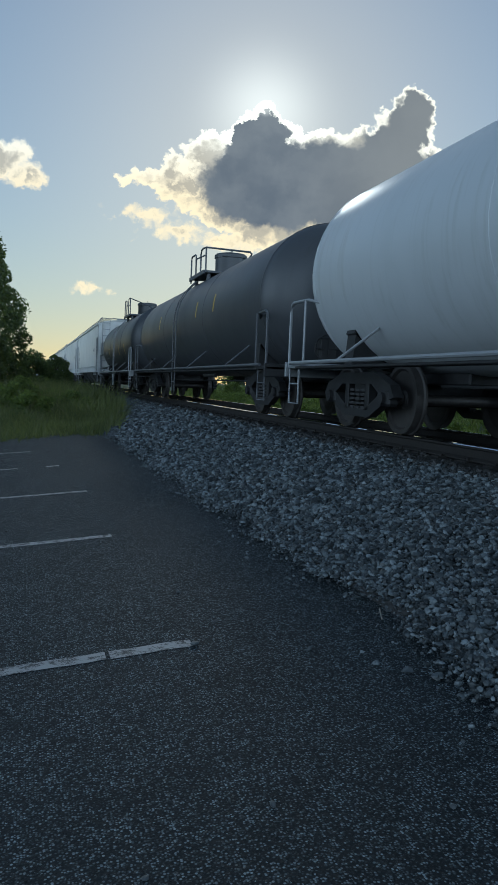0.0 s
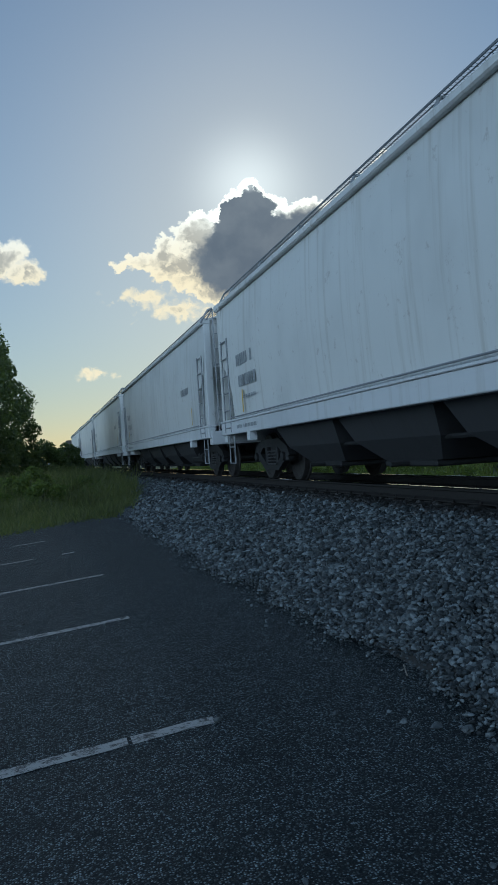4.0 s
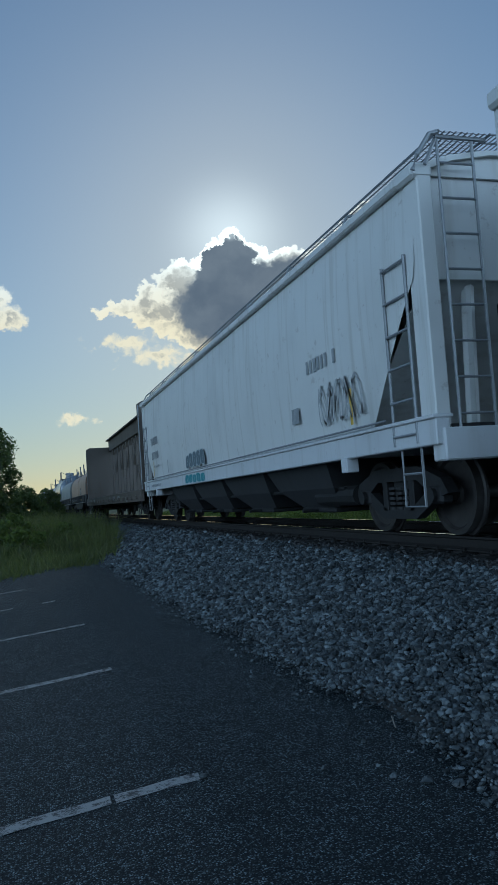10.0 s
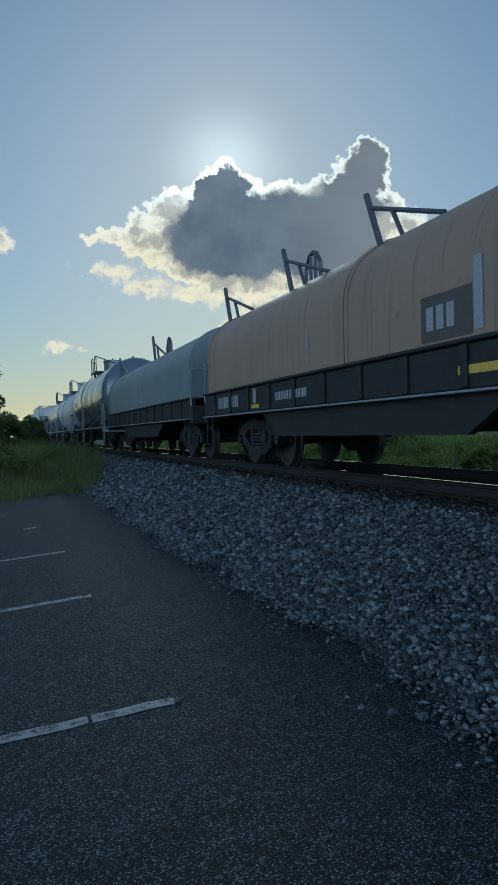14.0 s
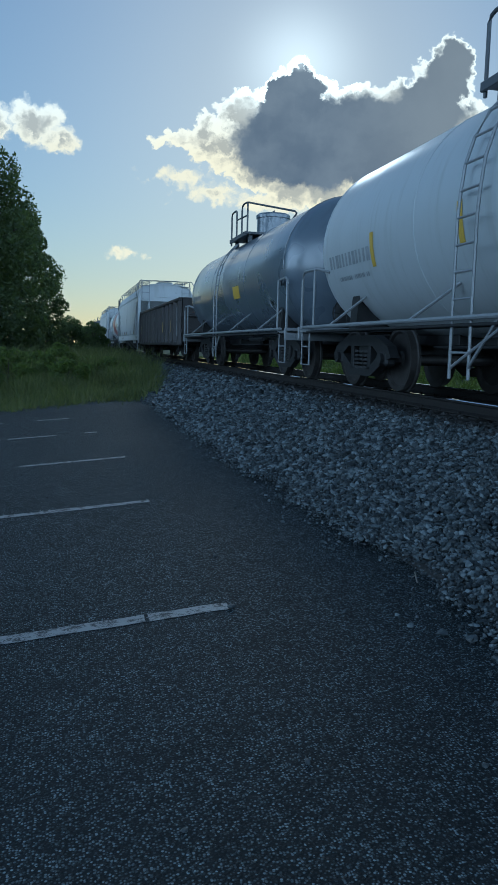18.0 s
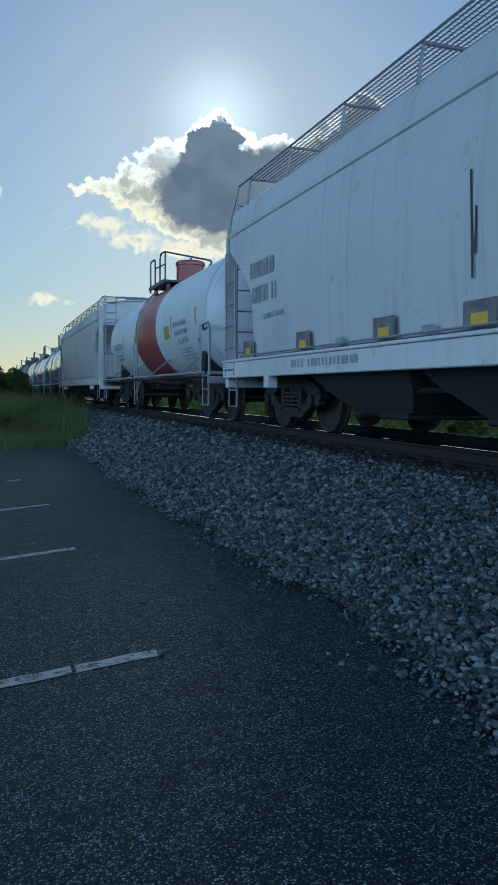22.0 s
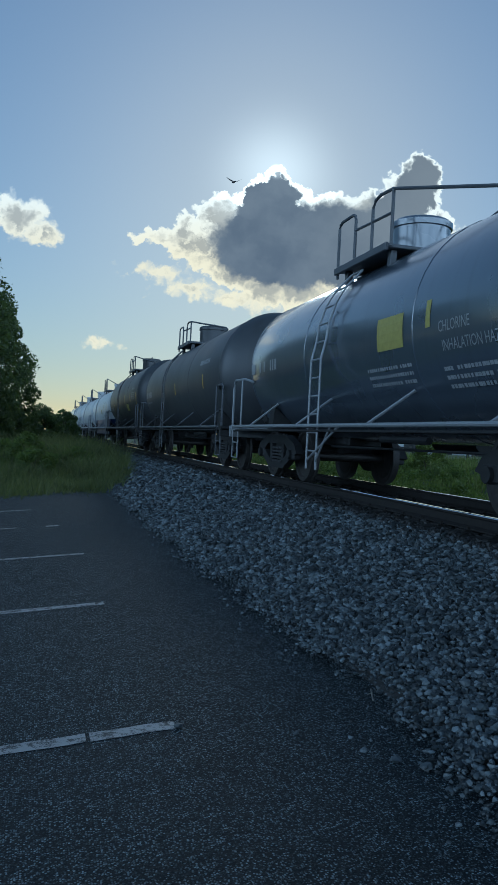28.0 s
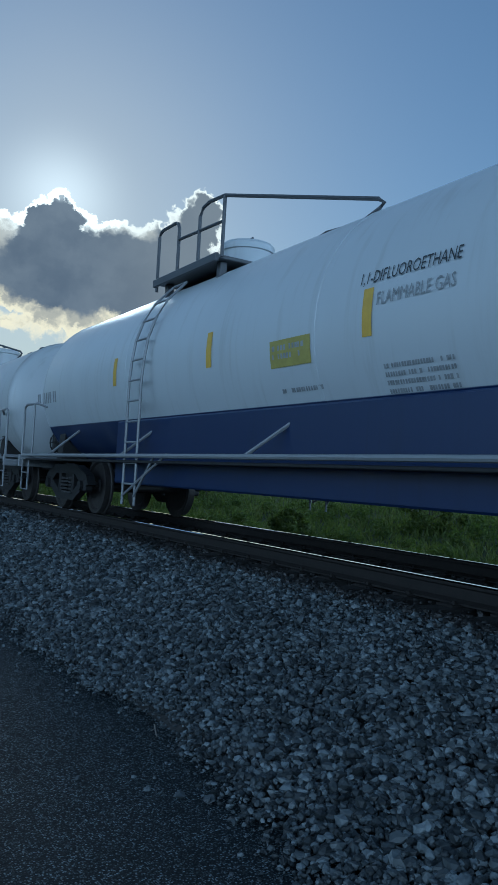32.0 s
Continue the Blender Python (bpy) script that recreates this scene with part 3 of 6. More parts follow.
def ballast():
    """The bed as a sheet, and crushed stones lying on it."""
    xs = np.r_[np.arange(1.78, 4.3, 0.12), np.arange(4.4, 8.8, 0.25)]
    ys = np.r_[np.arange(-14, 60, 1.0), np.arange(60, 231, 10.0)]
    gx, gy = np.meshgrid(xs, ys, indexing="ij")
    gz = ballast_z(gx) - 0.05 - 0.05 * smoothstep(2.5, 2.1, gx)
    v = np.stack([gx, gy, gz], -1).reshape(-1, 3)
    i, j = np.meshgrid(np.arange(len(xs) - 1), np.arange(len(ys) - 1), indexing="ij")
    a = (i * len(ys) + j).ravel()
    f = np.stack([a, a + len(ys), a + len(ys) + 1, a + 1], 1)
    # past x 4.1 the sheet's colour holds oil and the train's shade
    solo("ballast_bed", bulk("ballast_bed", v, f, [BALLAST_FAR, OILY_SHADE_BED], (gx[:-1, :-1] > 4.1).astype(int).ravel(), smooth=True), None, "grey ballast shoulder under the track", "ballast", kind="structure")
    rng = np.random.default_rng(11)
    spots = []
    for x0, x1, y0, y1, per in ((1.60, 4.35, 1.9, 7.0, 2700), (1.65, 4.35, 7.0, 14, 1700), (1.8, 4.35, 14, 34, 560), (1.9, 4.3, 34, 60, 90), (4.35, 7.2, 2.0, 14, 120), (1.7, 4.35, -5, 1.9, 500)):
        n = int((x1 - x0) * (y1 - y0) * per)
        p = np.stack([rng.uniform(x0, x1, n), rng.uniform(y0, y1, n)], 1)
        # the foot of the slope thins out in a wavy line, and small stones stray past it
        foot = stone_foot(p[:, 1])
        keep = p[:, 0] > foot + 0.05 * rng.standard_normal(n) - 0.22 * (rng.uniform(0, 1, n) < 0.10) * rng.exponential(1.0, n)
        p, foot = p[keep], foot[keep]
        big = 0.0175 if y1 <= 7 else 0.0210 if y1 <= 14 else 0.032
        spots.append(np.c_[p, big * (0.55 + 0.45 * smoothstep(-0.05, 0.30, p[:, 0] - foot))])
    spots = np.concatenate(spots)
    n = len(spots)
    size = spots[:, 2] * np.exp(0.38 * rng.standard_normal(n)).clip(0.5, 1.9)
    base = []
    g = (1 + 5**0.5) / 2
    for a in (-1, 1):
        for b in (-g, g):
            base += [(0, a, b), (a, b, 0), (b, 0, a)]
    base = np.array(base) / np.linalg.norm(base[0])
    tri = []
    for p in range(12):
        for q in range(p + 1, 12):
            for r in range(q + 1, 12):
                d = [np.linalg.norm(base[a] - base[b]) for a, b in ((p, q), (q, r), (p, r))]
                if max(d) < 1.1:
                    tri.append((p, q, r) if np.dot(np.cross(base[q] - base[p], base[r] - base[p]), base[p]) > 0 else (p, r, q))
    tri = np.array(tri)
    jag = base[None] * (1 + 0.32 * rng.uniform(-1, 1, (n, 12, 1)))
    jag = jag * (np.stack([rng.uniform(0.75, 1.3, n), rng.uniform(0.65, 1.1, n), rng.uniform(0.5, 0.85, n)], 1) * size[:, None])[:, None]
    yaw, tip = rng.uniform(0, 2 * np.pi, n), rng.normal(0, 0.45, n)
    c, s, ct, st = np.cos(yaw), np.sin(yaw), np.cos(tip), np.sin(tip)
    x, y, z = jag[..., 0], jag[..., 1], jag[..., 2]
    y, z = y * ct[:, None] - z * st[:, None], y * st[:, None] + z * ct[:, None]
    x, y = x * c[:, None] - y * s[:, None], x * s[:, None] + y * c[:, None]
    lift = np.where(spots[:, 0] < 2.1, size * 0.25, rng.uniform(-0.6, 0.8, n) * size)
    z = z + (np.maximum(ballast_z(spots[:, 0]) * smoothstep(1.75, 2.05, spots[:, 0]), lot_z(spots[:, 0])) + lift)[:, None]
    v = np.stack([x + spots[:, :1], y + spots[:, 1:2], z], -1).reshape(-1, 3)
    f = (tri[None] + 12 * np.arange(n)[:, None, None]).reshape(-1, 3)
    # stones under the train: oil plus painted shade in their colour
    oil_shade = np.repeat((spots[:, 0] + 0.06 * rng.standard_normal(n) > 4.14).astype(int), len(tri))
    solo("ballast", bulk("ballast", v, f, [BALLAST, OILY_SHADE], oil_shade), None, "angular grey crushed stone heaped beside the track", "gravel", kind="stuff")
    # single stones that rolled onto the asphalt
    rng2 = random.Random(8)
    where = [(0.88, 4.02, 0.034), (1.84, 3.47, 0.034), (1.94, 3.36, 0.045), (0.81, 2.44, 0.018), (0.99, 5.05, 0.022), (1.09, 4.41, 0.016), (1.47, 3.86, 0.02), (0.35, 2.2, 0.016),
             (1.35, 5.9, 0.02), (1.46, 6.6, 0.022), (1.2, 3.2, 0.012), (0.2, 3.1, 0.01), (1.62, 8.2, 0.022), (0.95, 7.6, 0.014), (1.2, 9.4, 0.016), (0.5, 5.6, 0.01), (1.93, 3.12, 0.03), (-0.2, 5.3, 0.012), (1.4, 2.3, 0.014), (0.1, 8.4, 0.014)]
    for x, y, r in where:
        r *= 0.78
        k = rng2.randrange(n)
        pts = jag[k] / max(size[k], 1e-3) * r
        me = bulk("loose_stone", pts + (0, 0, r * 0.45), tri, [BALLAST])
        solo("loose_stone", me, None, "single grey stone on the asphalt", "stone", "loose stones", at=pose(x, y, float(lot_z(x)), 0, 0, 40 * k))
    rng = np.random.default_rng(19)
    spot_x, spot_y = rng.uniform(-2.5, 1.6, 150), 5 + 14 * rng.uniform(0, 1, 150) ** 0.8
    crumbs = base[None] * rng.uniform(0.004, 0.016, (150, 1, 1)) * rng.uniform(0.7, 1.2, (150, 12, 1)) * (1.3, 1.0, 0.6)
    crumbs = crumbs + np.stack([spot_x, spot_y, lot_z(spot_x) + 0.004], 1)[:, None]
    solo("litter", bulk("litter", crumbs.reshape(-1, 3), (tri[None] + 12 * np.arange(150)[:, None, None]).reshape(-1, 3), [BED]), None, "dark crumbs of dirt and leaves on the asphalt", "litter", kind="stuff")
    s = Shape()
    s.rod((2.10, 4.34, 0.055), (2.07, 4.24, 0.022), 0.005, 6).rod((2.095, 4.31, 0.046), (2.06, 4.30, 0.036), 0.003, 6)
    solo("dry_stick", s, TWIG, "pale dry stick on the ballast edge", "stick")


def track():
    profile = [(-0.075, -0.17), (0.075, -0.17), (0.075, -0.155), (0.015, -0.13), (0.010, -0.05), (0.036, -0.035), (0.036, -0.012), (0.030, -0.0040), (0.022, 0.0), (0.0, 0.0), (-0.022, 0.0), (-0.030, -0.0040), (-0.036, -0.012), (-0.036, -0.035), (-0.010, -0.05), (-0.015, -0.13), (-0.075, -0.155)]
    for x in (TRACK_X - 0.755, TRACK_X + 0.755):
        s = Shape()
        a, b = -40, 230
        n = len(profile)
        for k in range(n):
            p, q = profile[k], profile[(k + 1) % n]
            s.face(*[(x + px, yy, RAIL_Z + pz) for px, pz, yy in ((p[0], p[1], a), (q[0], q[1], a), (q[0], q[1], b), (p[0], p[1], b))], slot=1 if min(p[1], q[1]) > -0.013 else 0)
        solo("rail", s, [RUSTY, STEEL], "rusty steel rail with a bright worn head", "rail", "rails", "structure", smooth=8)
    s = Shape().box(-1.28, 1.28, -0.11, 0.11, -0.18, 0.0, 0.012)
    me = s.mesh("sleeper", SLEEPER)
    plates = Shape()
    for x in (-0.755, 0.755):
        plates.box(x - 0.17, x + 0.17, -0.09, 0.09, 0.0, 0.02, 0.004)
        for dx in (-0.1, 0.1):
            plates.box(x + dx - 0.015, x + dx + 0.015, -0.05, -0.02, 0.0, 0.05, 0.004)
    plate = plates.mesh("tie_plate", RUSTY)
    rng = random.Random(2)
    for k in range(150):
        tie = solo("sleeper", me, None, "dark creosoted wooden sleeper", "sleeper", "sleepers", "structure", at=pose(TRACK_X + rng.uniform(-0.03, 0.03), -8 + 0.52 * k, RAIL_Z - 0.185, 0, 0, rng.uniform(-0.8, 0.8)))
        part("tie_plate", plate, None, tie)


# ---------------------------------------------------------------- plants
def blades(rng, n, where, tall, wide, lean, material_split=0.1):
    """Bent grass blades, two quads each: corner arrays for bulk()."""
    p = where(n)
    n = len(p)
    h = tall(p) * rng.uniform(0.55, 1.15, n)
    a = rng.uniform(0, 2 * np.pi, n)
    w = wide * rng.uniform(0.6, 1.4, n)
    side = np.stack([np.cos(a), np.sin(a), 0 * a], 1) * w[:, None]
    bend = np.stack([rng.normal(0, lean, n), rng.normal(0, lean, n), 0 * a], 1) * h[:, None]
    up = np.stack([0 * a, 0 * a, h], 1)
    rows = [(0.0, 0.0, 1.0), (0.5, 0.3, 0.8), (1.0, 1.0, 0.12)]
    v = np.stack([q for u, b, k in rows for q in (p + up * u + bend * b - side * k, p + up * u + bend * b + side * k)], 1).reshape(-1, 3)
    i = 6 * np.arange(n)[:, None]
    f = np.concatenate([i + [0, 1, 3, 2], i + [2, 3, 5, 4]], 1).reshape(-1, 4)
    slots = np.repeat((rng.uniform(0, 1, n) < material_split).astype(int), 2)
    return v, f, slots


def grass():
    rng = np.random.default_rng(21)

    def verge(n):
        p = np.stack([rng.uniform(-9, 4.2, n), 17.6 + 41 * rng.uniform(0, 1, n) ** 1.6], 1)
        edge = np.interp(p[:, 0], [-9, -1.4, 0.4, 1.6, 2.4, 3.2, 4.2], [17.6, 18.2, 18.9, 19.5, 20.8, 25, 60])
        p = p[p[:, 1] > edge + 0.35 * rng.standard_normal(len(p))]
        return np.c_[p, ground_z(p[:, 0], p[:, 1])]

    v, f, s = blades(rng, 90000, verge, lambda p: 0.22 + 0.95 * smoothstep(18, 28, p[:, 1]) * (0.55 + 0.3 * np.sin(p[:, 0] * 2.1 + p[:, 1] * 0.7) + 0.25 * np.sin(p[:, 0] * 0.9 - p[:, 1] * 1.9)), 0.014, 0.42, 0.26)
    solo("grass_verge", bulk("grass_verge", v, f, [GRASS, STRAW], s), None, "tall unmown grass at the end of the lot", "grass", kind="stuff")

    def far_side(n):
        p = np.stack([7.9 + 9.5 * rng.uniform(0, 1, n) ** 1.2, -4 + 75 * rng.uniform(0, 1, n) ** 1.3], 1)
        return np.c_[p, ground_z(p[:, 0], p[:, 1])]

    v, f, s = blades(rng, 70000, far_side, lambda p: 0.14 + 0.22 * smoothstep(8.0, 11, p[:, 0]) * (0.55 + 0.45 * np.sin(p[:, 0] * 1.3 + p[:, 1] * 1.1)), 0.020, 0.4)
    solo("trackside_grass", bulk("trackside_grass", v, f, [MEADOW, STRAW], s), None, "bright green weeds along the far side of the track", "grass", kind="stuff")


def foliage(rng, centres, count, leaf, shell=0.35):
    """Leaf quads through the outer parts of many small clumps."""
    c = np.array(centres)
    k = rng.choice(len(c), count, p=c[:, 3] ** 2 / (c[:, 3] ** 2).sum())
    d = rng.standard_normal((count, 3))
    d /= np.linalg.norm(d, axis=1)[:, None]
    r = c[k, 3] * (1 - shell * rng.uniform(0, 1, count) ** 0.7)
    p = c[k, :3] + d * (r * np.array([[1], [1], [0.85]]))[:].T
    a, b = rng.standard_normal((2, count, 3))
    a /= np.linalg.norm(a, axis=1)[:, None]
    b = np.cross(a, b)
    b /= np.linalg.norm(b, axis=1)[:, None]
    size = leaf * rng.uniform(0.6, 1.4, count)[:, None]
    v = np.stack([p - a * size, p + b * size * 0.45, p + a * size, p - b * size * 0.45], 1).reshape(-1, 3)
    return v, 4 * np.arange(count)[:, None] + np.arange(4)


def tree(name, x, y, tall, spread, seed, label, leaves=16000, leaf=0.11, low=0.12, category="tree", clumps=70, leafage=None):
    rng = np.random.default_rng(seed)
    base = float(ground_z(np.array(x), np.array(y))) - 0.05
    ob = thing(name, pose(x, y, base), label, category)
    trunk = Shape()
    tip = (rng.uniform(-0.4, 0.4), rng.uniform(-0.4, 0.4), tall * 0.8)
    path = [(0, 0, 0), (0.1 * tip[0], 0.2 * tip[1], tall * 0.2), (0.5 * tip[0], 0.4 * tip[1], tall * 0.5), tip]
    trunk.tube(path, 0.022 * tall, 9, 0.003 * tall)
    part("trunk", trunk, BARK, ob, smooth=50)
    centres = []
    for k in range(clumps):
        u = (k + 0.5) / clumps
        z = tall * (low + (0.98 - low) * u)
        reach = spread * (math.sin(math.pi * min(1, 0.12 + 0.86 * u) ** 0.8) ** 0.75)
        ang, out = 2.4 * k + rng.uniform(-0.5, 0.5), reach * rng.uniform(0.45, 0.95)
        centres.append((out * math.cos(ang), out * math.sin(ang), z, spread * rng.uniform(0.16, 0.30)))
    for k in range(0, clumps, max(1, clumps // 9)):
        cx, cy, cz, _ = centres[k]
        part("limb", Shape().tube([(0, 0, cz * 0.62), (cx * 0.5, cy * 0.5, cz * 0.86), (cx, cy, cz)], 0.008 * tall, 6, 0.002 * tall), BARK, ob)
    v, f = foliage(rng, centres, leaves, leaf)
    part("crown", bulk("crown", v, f, [leafage or LEAVES]), None, ob)
    return ob


def plants():
    grass()
    tree("tree", -5.2, 38.0, 11.2, 4.8, 3, "broad leafy tree at the end of the lot", 62000, 0.10, 0.05, clumps=110)
    tree("tree", -2.3, 44.0, 8.4, 2.5, 5, "slim dark tree beside the broad one", 26000, 0.095, 0.04)
    tree("tree", -9.5, 34.0, 10.5, 4.5, 6, "dense leafy tree behind the grass", 34000, 0.11, 0.05)
    for k, (x, y, h, r) in enumerate([(-3.6, 36.0, 3.6, 2.0), (-1.2, 40.5, 2.6, 1.4), (0.5, 47.0, 2.4, 1.4), (2.1, 58.0, 2.8, 1.6), (0.6, 60.0, 3.0, 1.9), (3.1, 74.0, 3.0, 1.5), (-5.8, 33.5, 3.2, 2.0)]):
        tree("shrub", x, y, h, r, 30 + k, "low leafy bush beside the track", 5000, 0.09, 0.02, "bush", 26)
    for k, (x, y, h, r) in enumerate([(24.5, 66.0, 9.8, 3.0), (28.0, 70.0, 8.2, 2.6), (21.0, 74.0, 7.0, 2.6)]):
        tree("tree", x, y, h, r, 60 + k, "leafy tree beyond the tracks", 9000, 0.15, 0.05)
    tree("shrub", 10.0, 14.6, 1.0, 0.55, 71, "bright yellow-green bush beside the track", 4200, 0.06, 0.02, "bush", 22, MEADOW)
    for k in range(4):
        rng = random.Random(80 + k)
        tree("shrub", 12.5 + 3.5 * rng.random(), 12 + 13 * k + 3 * rng.random(), 0.8 + 0.5 * rng.random(), 0.8, 90 + k, "bright green weed bush on the far bank", 2400, 0.06, 0.02, "bush", 16, MEADOW)
    rng = random.Random(140)
    for k in range(18):
        x, y = -7.0 + 0.52 * k + rng.uniform(-0.3, 0.3), 21.0 + rng.uniform(0.5, 7.0) + 0.5 * max(0, k - 13)
        tree("shrub", x, y, rng.uniform(0.7, 1.35), rng.uniform(0.6, 1.0), 150 + k, "leafy weed clump in the unmown verge", 2600, 0.055, 0.02, "bush", 18, WEEDS)
    rng = np.random.default_rng(145)
    centres = []
    for k in range(520):
        x, y = 8.3 + 5.5 * rng.uniform() ** 1.2, -4 + 62 * rng.uniform() ** 1.2
        r = rng.uniform(0.14, 0.38)
        centres.append((x, y, float(ground_z(np.array(x), np.array(y))) + r * 0.8, r))
    v, f = foliage(rng, centres, 90000, 0.045, 0.7)
    solo("trackside_weeds", bulk("trackside_weeds", v, f, [WEEDS]), None, "low leafy weeds on the far bank", "weeds", kind="stuff")
    # far woods close the view along the horizon
    rng = np.random.default_rng(77)
    centres = []
    for k in range(360):
        a = rng.uniform(0, 2 * np.pi)
        r = rng.uniform(330, 420)
        if abs(math.degrees(a) - 90) < 55:
            r += 180
        centres.append((r * math.cos(a), r * math.sin(a), rng.uniform(1, 6), rng.uniform(4, 9)))
    v, f = foliage(rng, centres, 26000, 1.3, 0.6)
    solo("far_woods", bulk("far_woods", v, f, [LEAVES]), None, "distant belt of dark woods", "woods", kind="stuff")


# ---------------------------------------------------------------- beyond the track
def beyond():
    fence = thing("rail_fence", pose(17.5, 30, 1.0), "dark metal rail fence on the far bank", "fence")
    for z in (0.50, 0.92, 1.34):
        part("fence_rail", Shape().box(-0.03, 0.03, -30, 34, z - 0.035, z + 0.035, 0.01), FENCE, fence)
    post = Shape().box(-0.05, 0.05, -0.05, 0.05, -0.3, 1.42, 0.012).mesh("fence_post", FENCE)
    for k in range(27):
        part("fence_post", post, None, fence, at=pose(-0.06, -30 + 2.4 * k, 0))
    hall = thing("storage_shed", pose(52, 66, 0.9), "long low pale metal shed behind the fence", "shed")
    part("wall", Shape().box(-8, 8, -26, 26, -0.5, 3.4, 0.05), SHED, hall)
    part("roof", Shape().prism([(-8.6, 3.4), (8.6, 3.4), (8.6, 3.6), (0, 5.0), (-8.6, 3.6)], "y", -26.6, 26.6), SHED, hall)
    for k in range(6):
        part("door", Shape().box(-8.06, -8.0, -22 + 8 * k, -18.5 + 8 * k, -0.3, 2.6, 0.02), FENCE, hall)
    for k, (x, y, h) in enumerate([(36.8, 60, 9.6), (50.0, 88, 9.4), (29.5, 80.0, 6.6)]):
        pole = thing("utility_pole", pose(x, y, 0.8), "weathered wooden utility pole with a crossarm", "utility pole", "utility poles")
        part("pole", Shape().rod((0, 0, -0.5), (0.05, 0, h - 0.8), 0.15, 10, 0.1), POLE, pole)
        part("crossarm", Shape().box(-1.2, 1.2, -0.06, 0.06, h - 1.35, h - 1.23, 0.01), POLE, pole)
        for dx in (-1.1, -0.5, 0.5, 1.1):
            part("insulator", Shape().rod((dx, 0, h - 1.23), (dx, 0, h - 1.08), 0.04, 8), SHED, pole)
        part("transformer", Shape().rod((0.3, 0, h - 2.6), (0.3, 0, h - 1.9), 0.2, 12), FENCE, pole)
    for k, (a, b) in enumerate([((36.2, 60, 9.1), (49.4, 88, 8.9)), ((37.4, 60, 9.1), (50.6, 88, 8.9)), ((36.9, 60, 8.3), (50.1, 88, 8.1)), ((36.9, 60, 8.2), (29.5, 80, 6.3)), ((36.9, 60, 8.9), (45, 30, 9.0)), ((36.9, 60, 7.4), (41, 57, 1.2)), ((36.9, 60, 8.3), (58, 44, 9.4)), ((36.9, 60, 7.6), (58, 45, 7.6))]):
        pts = [tuple(a[i] + (b[i] - a[i]) * u / 8 - (0.9 * (u / 8) * (1 - u / 8) * 2 if i == 2 and k < 5 else 0) for i in range(3)) for u in range(9)]
        solo("power_line", Shape().tube(pts, 0.025, 5), FENCE, "sagging black overhead wire", "wire", "overhead wires")


# track-bed colours: oil, with the shade below the cars painted in
OILY_SHADE = stone_material("stones darkened for oil and shade", (0.010, 0.010, 0.010), (0.040, 0.038, 0.036))
OILY_SHADE_BED = plain("ballast sheet darkened for oil and shade", (0.020, 0.019, 0.018), 0.9, 0, 0.6, 22.0, 1.0)
BALLAST_FAR = plain("ballast sheet", (0.075, 0.075, 0.074), 0.9, 0, 0.6, 22.0, 1.0)
grounds()
ballast()
track()
plants()
beyond()


# ---------------------------------------------------------------- the train
START_SPEED, SLOWING = 11.9, 0.0146
WHEEL_R = 0.457
CARS, WHEELS = [], ([], [])


def rolled(t):
    """How far the train has come by t seconds."""
    return START_SPEED * t - SLOWING * t * t


def ring(y, r, zc, k=44, x=0.0):
    return [(x + r * math.cos(2 * math.pi * j / k), y, zc + r * math.sin(2 * math.pi * j / k)) for j in range(k)]


def bogie_meshes():
    frame_side = Shape()
    # cast side frame: arched top member, dropped lower member, two pedestals
    frame_side.prism([(-1.18, 0.48), (-1.05, 0.64), (-0.55, 0.80), (0.55, 0.80), (1.05, 0.64), (1.18, 0.48), (0.92, 0.42), (0.50, 0.64), (-0.50, 0.64), (-0.92, 0.42)], "x", -0.07, 0.07)
    frame_side.prism([(-0.92, 0.42), (-0.74, 0.52), (-0.30, 0.30), (0.30, 0.30), (0.74, 0.52), (0.92, 0.42), (0.42, 0.19), (-0.42, 0.19)], "x", -0.06, 0.06)
    frame_side.box(-0.08, 0.08, -1.05, -0.73, 0.36, 0.58, 0.03).box(-0.08, 0.08, 0.73, 1.05, 0.36, 0.58, 0.03)
    for y in (-0.34, 0.34):
        frame_side.box(-0.06, 0.06, y - 0.06, y + 0.06, 0.28, 0.70, 0.01)
    for y in (-0.89, 0.89):
        frame_side.rod((-0.13, y, 0.457), (0.05, y, 0.457), 0.085, 12)
    wheel = Shape()
    wheel.rod((-0.95, 0, 0), (0.95, 0, 0), 0.07, 10)
    for s in (-1, 1):
        prof = [(0.68, 0.09), (0.70, 0.10), (0.715, 0.36), (0.685, 0.40), (0.685, 0.485), (0.715, 0.485), (0.73, 0.459), (0.82, 0.455), (0.82, 0.40), (0.785, 0.37), (0.765, 0.12), (0.80, 0.09)]
        rings = [[(s * x, r * math.cos(2 * math.pi * j / 32), r * math.sin(2 * math.pi * j / 32)) for j in range(32)] for x, r in prof]
        wheel.loft(rings)
    spring = Shape()
    for y in (-0.18, 0.0, 0.18):
        for k in range(5):
            spring.rod((0, y, 0.30 + 0.06 * k), (0, y, 0.335 + 0.06 * k), 0.075, 10)
    bolster = Shape().box(-1.0, 1.0, -0.2, 0.2, 0.50, 0.76, 0.03).rod((0, 0, 0.76), (0, 0, 0.86), 0.2, 14)
    for s in (-1, 1):
        bolster.box(-0.7, 0.7, s * 0.36 - 0.04, s * 0.36 + 0.04, 0.36, 0.46, 0.01)
    return [frame_side.mesh("side_frame", IRON, 30), wheel.mesh("wheelset", TREAD, 40), spring.mesh("spring", IRON, 30), bolster.mesh("bogie", IRON, 30)]


BOGIE = bogie_meshes()


